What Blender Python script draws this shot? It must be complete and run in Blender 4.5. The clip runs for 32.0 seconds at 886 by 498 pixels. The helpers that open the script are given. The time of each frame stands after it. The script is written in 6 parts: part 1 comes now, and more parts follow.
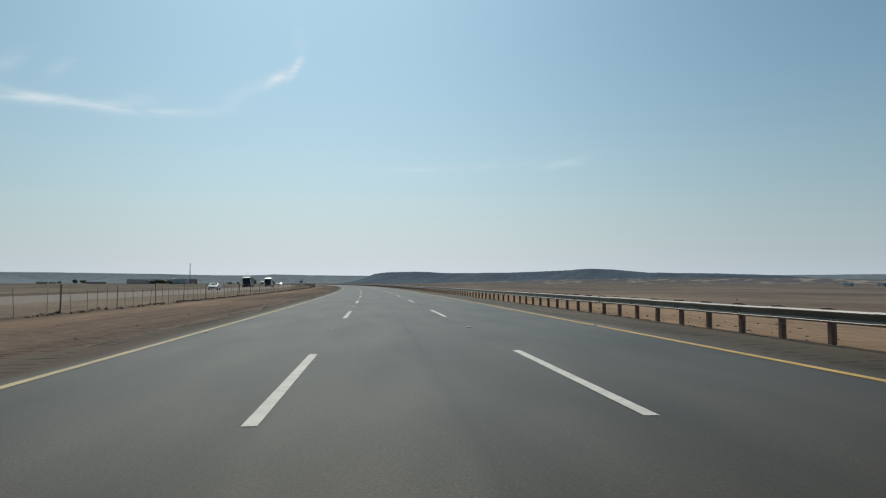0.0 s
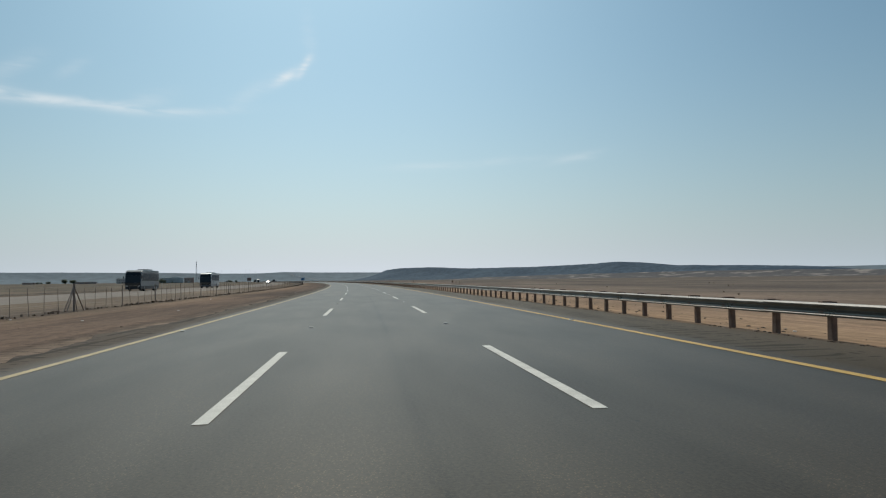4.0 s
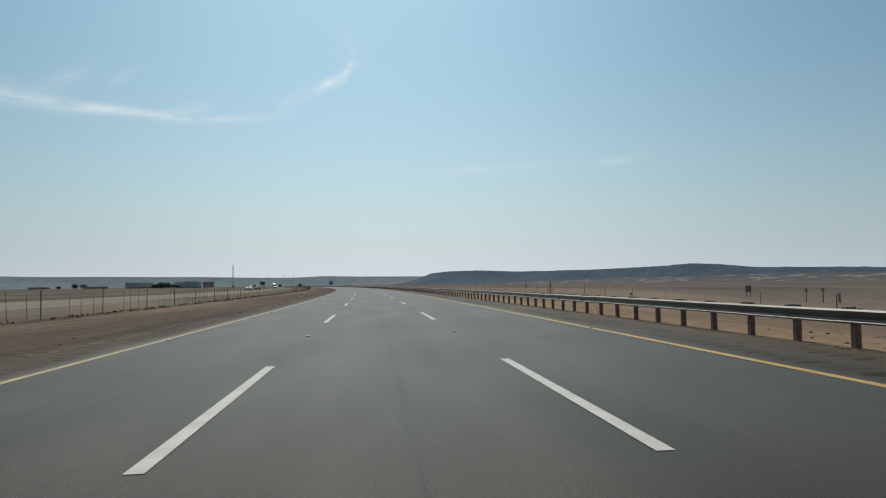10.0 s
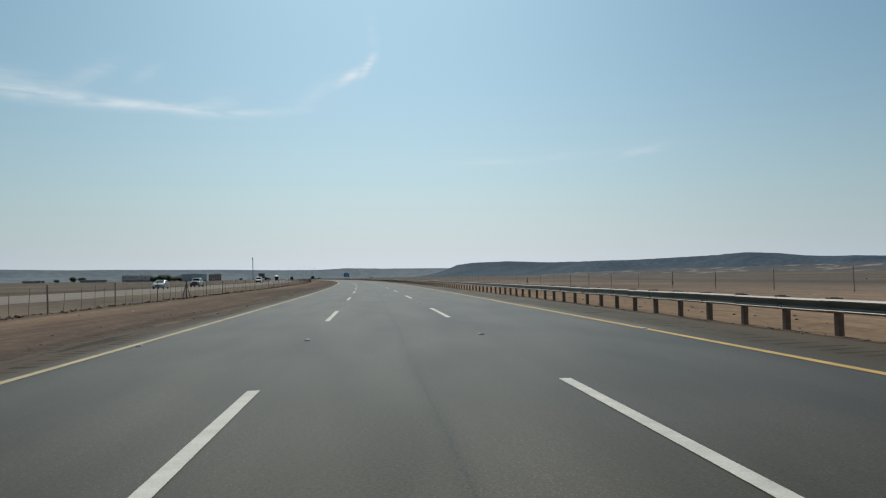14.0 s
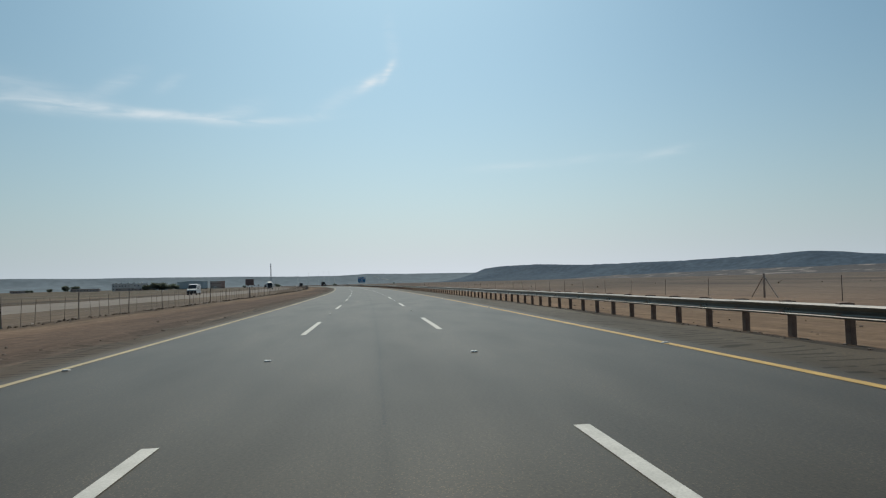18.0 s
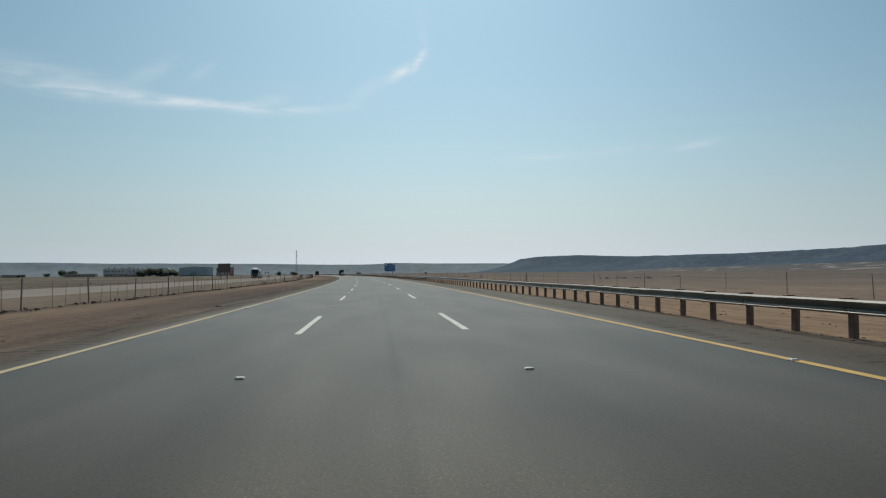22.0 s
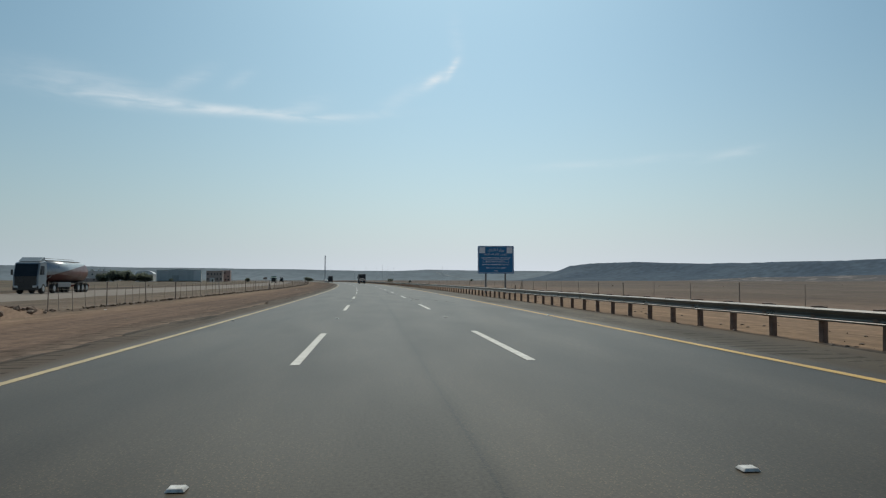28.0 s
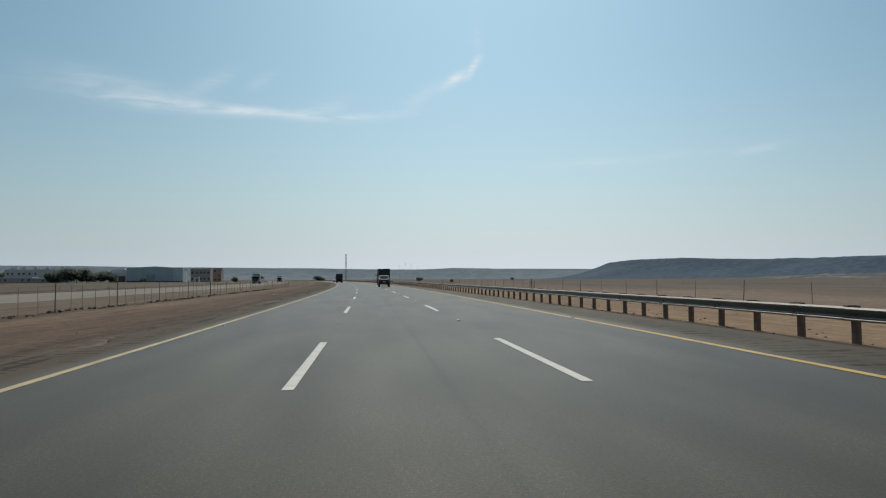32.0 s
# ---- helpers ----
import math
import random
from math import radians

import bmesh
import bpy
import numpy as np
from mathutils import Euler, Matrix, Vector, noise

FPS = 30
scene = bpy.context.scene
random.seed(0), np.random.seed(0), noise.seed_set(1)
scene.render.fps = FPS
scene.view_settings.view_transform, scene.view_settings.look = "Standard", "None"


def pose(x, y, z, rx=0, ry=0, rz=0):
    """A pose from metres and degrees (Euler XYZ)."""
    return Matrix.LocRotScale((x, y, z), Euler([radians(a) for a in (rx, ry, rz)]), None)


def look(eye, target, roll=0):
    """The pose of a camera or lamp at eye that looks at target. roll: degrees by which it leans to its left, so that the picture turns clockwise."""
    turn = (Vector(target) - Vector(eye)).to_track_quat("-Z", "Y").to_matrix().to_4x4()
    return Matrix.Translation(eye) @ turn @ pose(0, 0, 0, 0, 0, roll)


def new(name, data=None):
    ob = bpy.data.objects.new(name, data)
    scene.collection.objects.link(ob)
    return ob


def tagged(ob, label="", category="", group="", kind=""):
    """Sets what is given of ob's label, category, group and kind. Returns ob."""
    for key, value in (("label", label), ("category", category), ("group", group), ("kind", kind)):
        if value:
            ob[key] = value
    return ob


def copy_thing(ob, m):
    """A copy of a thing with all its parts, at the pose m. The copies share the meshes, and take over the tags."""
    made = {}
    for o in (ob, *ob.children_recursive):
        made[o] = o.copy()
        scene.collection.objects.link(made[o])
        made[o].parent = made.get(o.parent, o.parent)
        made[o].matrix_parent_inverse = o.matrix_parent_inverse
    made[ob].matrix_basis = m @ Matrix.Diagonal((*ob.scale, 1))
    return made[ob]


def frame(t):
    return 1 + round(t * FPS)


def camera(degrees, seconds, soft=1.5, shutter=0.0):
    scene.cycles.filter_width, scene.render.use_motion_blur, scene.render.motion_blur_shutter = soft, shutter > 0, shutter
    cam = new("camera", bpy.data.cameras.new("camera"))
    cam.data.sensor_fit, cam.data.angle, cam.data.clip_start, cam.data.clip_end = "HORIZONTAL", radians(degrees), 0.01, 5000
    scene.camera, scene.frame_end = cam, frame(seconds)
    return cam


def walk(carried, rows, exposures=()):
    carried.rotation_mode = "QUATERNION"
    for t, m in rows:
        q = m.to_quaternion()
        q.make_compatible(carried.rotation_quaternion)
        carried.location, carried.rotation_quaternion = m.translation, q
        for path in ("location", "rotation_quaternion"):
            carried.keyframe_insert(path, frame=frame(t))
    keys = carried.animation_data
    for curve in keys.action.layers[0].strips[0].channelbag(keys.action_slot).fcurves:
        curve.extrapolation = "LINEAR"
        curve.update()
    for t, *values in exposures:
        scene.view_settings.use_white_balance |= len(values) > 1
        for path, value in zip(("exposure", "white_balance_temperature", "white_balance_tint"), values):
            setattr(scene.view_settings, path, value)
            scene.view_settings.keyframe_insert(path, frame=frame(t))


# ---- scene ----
cam = camera(60.83, 32.0, soft=1.2)
ROWS = [
    (0, pose(-0.707, 0.250, 1.258, 92.605, -0.030, -4.868)),
    (0.5, pose(-0.727, 15.710, 1.263, 92.646, 0.000, -4.892)),
    (1, pose(-0.747, 31.175, 1.267, 92.688, 0.031, -4.917)),
    (1.5, pose(-0.840, 46.939, 1.259, 92.686, -0.142, -5.004)),
    (2, pose(-0.989, 62.702, 1.250, 92.638, -0.316, -4.865)),
    (2.5, pose(-1.097, 78.412, 1.246, 92.429, 0.056, -4.450)),
    (3, pose(-1.262, 94.122, 1.242, 92.519, 0.427, -3.972)),
    (3.5, pose(-1.687, 110.106, 1.251, 92.110, 0.529, -3.937)),
    (4, pose(-2.170, 126.088, 1.261, 92.303, 0.630, -3.995)),
    (4.5, pose(-2.594, 141.745, 1.264, 92.651, 0.626, -3.796)),
    (6.5, pose(-4.855, 204.357, 1.275, 92.062, 0.608, -2.190)),
    (7, pose(-5.562, 220.005, 1.278, 92.777, 0.603, -2.148)),
    (7.5, pose(-6.498, 236.085, 1.279, 92.173, 0.450, -2.252)),
    (8, pose(-7.494, 252.162, 1.280, 92.445, 0.295, -2.038)),
    (8.5, pose(-8.378, 268.125, 1.276, 92.699, 0.439, -1.537)),
    (9, pose(-9.321, 284.084, 1.272, 92.396, 0.583, -1.182)),
    (9.5, pose(-10.507, 300.215, 1.268, 92.239, 0.624, -1.029)),
    (10, pose(-11.754, 316.341, 1.264, 92.661, 0.663, -0.862)),
    (10.5, pose(-12.970, 332.306, 1.267, 92.215, 0.735, -0.444)),
    (11, pose(-14.246, 348.267, 1.270, 92.027, 0.807, -0.140)),
    (11.5, pose(-15.721, 364.435, 1.255, 92.304, 0.503, 0.118)),
    (12, pose(-17.258, 380.596, 1.239, 92.885, 0.199, 0.048)),
    (12.5, pose(-18.708, 396.704, 1.258, 92.448, 0.344, 0.134)),
    (13, pose(-20.219, 412.806, 1.277, 92.052, 0.489, 0.385)),
    (13.5, pose(-21.793, 428.940, 1.279, 92.742, 0.673, 0.634)),
    (14, pose(-23.428, 445.068, 1.281, 92.080, 0.857, 0.881)),
    (14.5, pose(-25.098, 461.183, 1.279, 92.289, 0.825, 0.886)),
    (16.5, pose(-32.393, 525.576, 1.269, 92.452, 0.693, 1.595)),
    (17, pose(-34.371, 541.656, 1.266, 92.360, 0.660, 1.608)),
    (17.5, pose(-36.250, 557.125, 1.292, 92.593, 1.054, 2.201)),
    (18, pose(-38.185, 572.588, 1.318, 92.485, 1.448, 2.514)),
    (18.5, pose(-40.444, 588.808, 1.297, 92.311, 1.133, 2.852)),
    (19, pose(-42.766, 605.020, 1.277, 92.269, 0.819, 2.941)),
    (19.5, pose(-45.077, 620.952, 1.282, 92.543, 0.994, 3.357)),
    (20, pose(-47.485, 637.122, 1.287, 92.822, 1.170, 3.343)),
    (20.5, pose(-49.906, 652.944, 1.280, 92.210, 0.688, 3.659)),
    (21, pose(-52.426, 669.004, 1.272, 92.222, 0.205, 3.893)),
    (21.5, pose(-55.029, 685.028, 1.283, 92.565, 0.376, 4.309)),
    (22, pose(-57.694, 701.041, 1.293, 91.792, 0.548, 4.629)),
    (22.5, pose(-60.441, 716.648, 1.304, 92.263, 0.530, 4.841)),
    (23, pose(-63.247, 732.245, 1.314, 92.390, 0.512, 5.060)),
    (23.5, pose(-66.120, 748.099, 1.296, 92.302, 0.431, 5.347)),
    (24, pose(-69.055, 763.942, 1.279, 92.387, 0.350, 5.548)),
    (24.5, pose(-71.980, 779.784, 1.276, 92.505, 0.378, 5.747)),
    (26.5, pose(-84.293, 843.034, 1.265, 92.251, 0.490, 6.442)),
    (27, pose(-87.524, 858.816, 1.262, 92.521, 0.518, 6.585)),
    (27.5, pose(-90.976, 875.059, 1.274, 92.228, 0.249, 6.855)),
    (28, pose(-94.492, 891.287, 1.287, 92.366, -0.021, 7.027)),
    (28.5, pose(-97.881, 906.932, 1.286, 92.506, 0.139, 7.222)),
    (29, pose(-101.330, 922.563, 1.285, 92.130, 0.299, 7.544)),
    (29.5, pose(-104.976, 938.673, 1.277, 92.363, 0.117, 7.675)),
    (30, pose(-108.687, 954.769, 1.269, 92.211, -0.066, 7.755)),
    (30.5, pose(-112.245, 969.881, 1.273, 92.377, 0.120, 8.096)),
    (31, pose(-115.861, 984.980, 1.277, 92.221, 0.305, 8.372)),
    (31.5, pose(-119.713, 1000.708, 1.293, 92.128, 0.287, 8.485)),
    (32, pose(-123.627, 1016.420, 1.310, 92.269, 0.269, 8.706)),
]
walk(cam, ROWS, exposures=[(0.0, 0.0), (32.0, 0.0)])

# ---- plan: a gently left-turning motorway; s runs along it, d to the right of the middle lane ----
BANK = math.tan(radians(0.7))      # the carriageway leans into the bend
LANE, EDGE_L, EDGE_R = 3.70, -5.456, 5.48
PERIOD, DASH, FIRST = 20.9925, 6.913, 7.178


def heading(s):
    return 0.00023643 * s + 6.840e-6 * ((s - 500) ** 2 / 2 - 125000) / 500


S_AXIS = np.arange(-400.0, 3000.0, 1.0)
H_MID = heading(S_AXIS[:-1] + 0.5)
X_AXIS = np.concatenate([[0], np.cumsum(-np.sin(H_MID))])
Y_AXIS = np.concatenate([[0], np.cumsum(np.cos(H_MID))])
X_AXIS, Y_AXIS = X_AXIS - X_AXIS[400], Y_AXIS - Y_AXIS[400]


def on(s, d=0.0, z=0.0):
    """The place at s metres along the road and d to its right."""
    h = heading(s)
    return Vector((np.interp(s, S_AXIS, X_AXIS) + d * math.cos(h), np.interp(s, S_AXIS, Y_AXIS) + d * math.sin(h), z))


def road_z(d):
    return d * BANK


def set_at(s, d, z=0.0, turn=0.0):
    """A pose on the plan whose y looks along the road."""
    p = on(s, d, z)
    return Matrix.Translation(p) @ Matrix.Rotation(heading(s) + radians(turn), 4, "Z")


# ---- light: hazy sun ahead, above the road ----
SUN_AZ, SUN_EL = -8.0, 52.0
world = bpy.data.worlds.new("sky")
scene.world = world
world.use_nodes = True
wn, wl = world.node_tree.nodes, world.node_tree.links
bg = wn["Background"]
bg.inputs["Strength"].default_value = 0.10
sky = wn.new("ShaderNodeTexSky")
sky.sky_type, sky.sun_disc = "NISHITA", False
sky.sun_elevation, sky.sun_rotation = radians(SUN_EL), radians(SUN_AZ)
sky.altitude, sky.air_density, sky.dust_density, sky.ozone_density = 100, 1.0, 2.5, 1.5


def wmath(op, a, b=None, c=None):
    n = wn.new("ShaderNodeMath")
    n.operation = op
    for i, v in enumerate((a, b, c)):
        if v is None:
            continue
        if isinstance(v, (int, float)):
            n.inputs[i].default_value = v
        else:
            wl.new(v, n.inputs[i])
    return n.outputs[0]


# thin cirrus: soft slanted streaks, broken up by stretched noise
coord = wn.new("ShaderNodeTexCoord")
split = wn.new("ShaderNodeSeparateXYZ")
wl.new(coord.outputs["Generated"], split.inputs[0])
az = wmath("MULTIPLY", wmath("ARCTAN2", split.outputs[0], split.outputs[1]), 57.2958)
el = wmath("MULTIPLY", wmath("ARCSINE", split.outputs[2]), 57.2958)
flat = wn.new("ShaderNodeCombineXYZ")
wl.new(az, flat.inputs[0])
wl.new(el, flat.inputs[1])
veil = wn.new("ShaderNodeTexNoise")
veil.inputs["Scale"].default_value = 0.9
veil.inputs["Detail"].default_value = 6.0
veil.inputs["Distortion"].default_value = 0.6
stretch = wn.new("ShaderNodeMapping")
stretch.inputs["Scale"].default_value = (0.35, 1.7, 1.0)
stretch.inputs["Rotation"].default_value = (0, 0, radians(8))
wl.new(flat.outputs[0], stretch.inputs[0])
wl.new(stretch.outputs[0], veil.inputs["Vector"])
cloud = 0.0
# azimuth, elevation, half length, half width, slant, weight
STREAKS = [(-6.35, 15.75, 0.8, 0.26, 58, 0.95), (-7.7, 14.95, 1.15, 0.33, 33, 1.05), (-10.2, 13.8, 1.9, 0.5, 32, 0.25),
           (-6.0, 17.6, 1.8, 0.5, 95, 0.16), (-14.5, 12.25, 4.0, 0.28, 4, 0.30), (-18.7, 12.15, 3.4, 0.34, -3, 0.42),
           (-23.4, 12.3, 3.2, 0.32, -1, 0.60), (-28.2, 12.4, 3.8, 0.46, -2, 0.5), (-25.9, 14.2, 1.6, 0.5, 28, 0.34), (-32.0, 12.9, 5.0, 0.6, -2, 0.3),
           (-22.2, 14.5, 1.0, 0.4, 30, 0.2), (-17.4, 12.7, 1.6, 0.6, 20, 0.22), (-33.0, 13.8, 4.0, 0.7, -6, 0.2), (3.0, 8.55, 3.4, 0.30, 1, 0.2),
           (14.2, 8.95, 2.0, 0.32, 9, 0.25), (9.0, 8.9, 3.0, 0.3, 3, 0.14)]
for a0, e0, la, lb, slant, weight in STREAKS:
    ca, sa = math.cos(radians(slant)), math.sin(radians(slant))
    da, de = wmath("SUBTRACT", az, a0), wmath("SUBTRACT", el, e0)
    u = wmath("DIVIDE", wmath("ADD", wmath("MULTIPLY", da, ca), wmath("MULTIPLY", de, sa)), la)
    v = wmath("DIVIDE", wmath("SUBTRACT", wmath("MULTIPLY", de, ca), wmath("MULTIPLY", da, sa)), lb)
    r2 = wmath("ADD", wmath("MULTIPLY", u, u), wmath("MULTIPLY", v, v))
    cloud = wmath("ADD", wmath("MULTIPLY", wmath("EXPONENT", wmath("MULTIPLY", r2, -1.0)), weight), cloud)
thin = wn.new("ShaderNodeMapRange")
thin.inputs["From Min"].default_value, thin.inputs["From Max"].default_value = 0.30, 0.62
thin.inputs["To Min"].default_value, thin.inputs["To Max"].default_value = 0.12, 0.76
wl.new(veil.outputs["Fac"], thin.inputs["Value"])
mixc = wn.new("ShaderNodeMix")
mixc.data_type = "RGBA"
wl.new(wmath("MINIMUM", wmath("MULTIPLY", cloud, thin.outputs[0]), 0.8), mixc.inputs["Factor"])
# dusty air: the blue is thinned to cyan, and a pale veil gathers towards the horizon
tint = wn.new("ShaderNodeMix")
tint.data_type, tint.blend_type = "RGBA", "MULTIPLY"
tint.inputs["Factor"].default_value = 1.0
tint.inputs["B"].default_value = (0.56, 0.81, 0.84, 1)
wl.new(sky.outputs[0], tint.inputs["A"])
dust = wn.new("ShaderNodeMix")
dust.data_type = "RGBA"
dust.inputs["B"].default_value = (6.2, 6.85, 7.6, 1)
wl.new(wmath("EXPONENT", wmath("DIVIDE", wmath("MAXIMUM", el, 0.0), -7.5)), dust.inputs["Factor"])
wl.new(tint.outputs["Result"], dust.inputs["A"])
glow = wn.new("ShaderNodeVectorMath")
glow.operation = "MULTIPLY"
off_sun = wmath("DIVIDE", wmath("ADD", az, 3.0), 27.0)
wl.new(dust.outputs["Result"], glow.inputs[0])
aureole = wmath("EXPONENT", wmath("MULTIPLY", wmath("MULTIPLY", off_sun, off_sun), -1.0))
shade = wn.new("ShaderNodeCombineXYZ")
for k, (low, rise) in enumerate(((0.735, 0.350), (0.78, 0.29), (0.782, 0.285))):
    wl.new(wmath("ADD", wmath("MULTIPLY", aureole, rise), low), shade.inputs[k])
wl.new(shade.outputs[0], glow.inputs[1])
wl.new(glow.outputs[0], mixc.inputs["A"])
mixc.inputs["B"].default_value = (8.0, 8.4, 8.6, 1)
wl.new(mixc.outputs["Result"], bg.inputs["Color"])

sun = new("sun", bpy.data.lights.new("sun", "SUN"))
sun.data.energy, sun.data.angle, sun.data.color = 2.7, radians(1.0), (1.0, 0.925, 0.80)
sd = Vector((math.sin(radians(SUN_AZ)) * math.cos(radians(SUN_EL)), math.cos(radians(SUN_AZ)) * math.cos(radians(SUN_EL)), math.sin(radians(SUN_EL))))
sun.matrix_world = look(sd * 100, (0, 0, 0))


# ---- materials ----
def surface(name, c1, c2, scale=4.0, rough=0.8, bump=0.2, fine=60.0, metal=0.0, stretch=(1, 1, 1), uv=False, fine_mix=0.35, spec=0.5, vary=0.0, hard=0.2, shift=0.0):
    """Two-scale mottled surface: broad patches between c1 and c2, fine grain and relief over them."""
    m = bpy.data.materials.new(name)
    m.use_nodes = True
    n, l = m.node_tree.nodes, m.node_tree.links
    b = n["Principled BSDF"]
    b.inputs["Metallic"].default_value = metal
    b.inputs["Specular IOR Level"].default_value = spec
    tc = n.new("ShaderNodeTexCoord")
    mp = n.new("ShaderNodeMapping")
    mp.inputs["Scale"].default_value = stretch
    l.new(tc.outputs["UV" if uv else "Object"], mp.inputs[0])
    big, small = n.new("ShaderNodeTexNoise"), n.new("ShaderNodeTexNoise")
    for t, sc, det in ((big, scale, 5.0), (small, fine, 3.0)):
        t.inputs["Scale"].default_value, t.inputs["Detail"].default_value = sc, det
        l.new(mp.outputs[0], t.inputs["Vector"])
    ramp = n.new("ShaderNodeMapRange")
    ramp.inputs["From Min"].default_value, ramp.inputs["From Max"].default_value = 0.5 + shift - hard, 0.5 + shift + hard
    l.new(big.outputs["Fac"], ramp.inputs["Value"])
    mx = n.new("ShaderNodeMix")
    mx.data_type = "RGBA"
    mx.inputs["A"].default_value, mx.inputs["B"].default_value = (*c1, 1), (*c2, 1)
    l.new(ramp.outputs[0], mx.inputs["Factor"])
    gr = n.new("ShaderNodeMapRange")
    gr.inputs["To Min"].default_value, gr.inputs["To Max"].default_value = 1 - fine_mix, 1 + fine_mix
    l.new(small.outputs["Fac"], gr.inputs["Value"])
    mul = n.new("ShaderNodeVectorMath")
    mul.operation = "SCALE"
    l.new(mx.outputs["Result"], mul.inputs[0])
    last = gr.outputs[0]
    if vary:
        info, vm, mm = n.new("ShaderNodeObjectInfo"), n.new("ShaderNodeMapRange"), n.new("ShaderNodeMath")
        vm.inputs["To Min"].default_value, vm.inputs["To Max"].default_value = 1 - vary, 1 + vary
        mm.operation = "MULTIPLY"
        l.new(info.outputs["Random"], vm.inputs["Value"])
        l.new(vm.outputs[0], mm.inputs[0])
        l.new(gr.outputs[0], mm.inputs[1])
        last = mm.outputs[0]
    l.new(last, mul.inputs["Scale"])
    l.new(mul.outputs[0], b.inputs["Base Color"])
    rr = n.new("ShaderNodeMapRange")
    rr.inputs["To Min"].default_value, rr.inputs["To Max"].default_value = max(rough - 0.1, 0.02), min(rough + 0.1, 1)
    l.new(big.outputs["Fac"], rr.inputs["Value"])
    l.new(rr.outputs[0], b.inputs["Roughness"])
    if bump:
        bp = n.new("ShaderNodeBump")
        bp.inputs["Strength"].default_value, bp.inputs["Distance"].default_value = bump, 0.02
        l.new(small.outputs["Fac"], bp.inputs["Height"])
        l.new(bp.outputs[0], b.inputs["Normal"])
    return m


def nodes_of(m):
    return m.node_tree.nodes, m.node_tree.links, m.node_tree.nodes["Principled BSDF"]


def asphalt_material(name, dark, light, sand, edges):
    """Asphalt in road metres (u along, v across): lane-long streaks, wheel paths, a paving joint, sand drifted over both edges."""
    m = surface(name, dark, light, 0.35, 0.52, 0.06, 55.0, stretch=(0.12, 1.0, 1.0), uv=True, fine_mix=0.25, spec=0.28)
    n, l, b = nodes_of(m)
    old = b.inputs["Base Color"].links[0].from_socket
    uvn = n.new("ShaderNodeTexCoord")
    sp = n.new("ShaderNodeSeparateXYZ")
    l.new(uvn.outputs["UV"], sp.inputs[0])

    def mth(op, a, bb=None):
        q = n.new("ShaderNodeMath")
        q.operation = op
        for i, v in enumerate((a, bb)):
            if v is None:
                continue
            if isinstance(v, (int, float)):
                q.inputs[i].default_value = v
            else:
                l.new(v, q.inputs[i])
        return q.outputs[0]

    wob = n.new("ShaderNodeTexNoise")
    wob.inputs["Scale"].default_value, wob.inputs["Detail"].default_value = 0.22, 5.0
    mp = n.new("ShaderNodeMapping")
    mp.inputs["Scale"].default_value = (0.35, 2.0, 1.0)
    l.new(uvn.outputs["UV"], mp.inputs[0])
    l.new(mp.outputs[0], wob.inputs["Vector"])
    v = sp.outputs[1]
    # grain of the stones, a lot finer
    speck = n.new("ShaderNodeTexVoronoi")
    speck.inputs["Scale"].default_value = 38.0
    l.new(uvn.outputs["UV"], speck.inputs["Vector"])
    stone = mth("MULTIPLY", mth("LESS_THAN", speck.outputs["Distance"], 0.24), 1.3)
    grain, worn = n.new("ShaderNodeTexNoise"), n.new("ShaderNodeTexNoise")
    grain.inputs["Scale"].default_value, grain.inputs["Detail"].default_value, grain.inputs["Roughness"].default_value = 30.0, 4.0, 0.7
    worn.inputs["Scale"].default_value, worn.inputs["Detail"].default_value = 1.0, 5.0
    wmap = n.new("ShaderNodeMapping")
    wmap.inputs["Scale"].default_value = (0.16, 0.8, 1.0)
    l.new(uvn.outputs["UV"], wmap.inputs[0])
    l.new(uvn.outputs["UV"], grain.inputs["Vector"])
    l.new(wmap.outputs[0], worn.inputs["Vector"])
    # bare stones show only where the binder has worn off
    bare = n.new("ShaderNodeMapRange")
    bare.inputs["From Min"].default_value, bare.inputs["From Max"].default_value = 0.42, 0.62
    l.new(worn.outputs["Fac"], bare.inputs["Value"])
    factor = mth("ADD", 0.80, mth("MULTIPLY", stone, mth("ADD", mth("MULTIPLY", bare.outputs[0], 1.2), 0.25)))
    factor = mth("ADD", factor, mth("MULTIPLY", mth("SUBTRACT", grain.outputs["Fac"], 0.5), 1.3))
    factor = mth("ADD", factor, mth("MULTIPLY", mth("SUBTRACT", worn.outputs["Fac"], 0.5), 0.6))
    pit = n.new("ShaderNodeTexVoronoi")
    pit.inputs["Scale"].default_value, pit.inputs["Randomness"].default_value = 1.6, 1.0
    l.new(uvn.outputs["UV"], pit.inputs["Vector"])
    factor = mth("SUBTRACT", factor, mth("MULTIPLY", mth("LESS_THAN", mth("ADD", pit.outputs["Distance"], mth("MULTIPLY", grain.outputs["Fac"], 0.08)), 0.072), 0.6))
    # polished wheel paths
    for c in (-4.5, -2.9, -0.85, 0.85, 2.8, 4.5):
        g = mth("EXPONENT", mth("MULTIPLY", mth("POWER", mth("DIVIDE", mth("SUBTRACT", v, c), 0.42), 2.0), -1.0))
        factor = mth("ADD", factor, mth("MULTIPLY", g, 0.06))
    # paving joint near the middle of the lane, wandering a little, fading in and out
    jv = mth("ADD", mth("MULTIPLY", mth("SUBTRACT", wob.outputs["Fac"], 0.5), 0.2), 0.12)
    dist = mth("ABSOLUTE", mth("SUBTRACT", v, jv))
    soft_j = mth("EXPONENT", mth("MULTIPLY", mth("POWER", mth("DIVIDE", dist, 0.085), 2.0), -1.0))
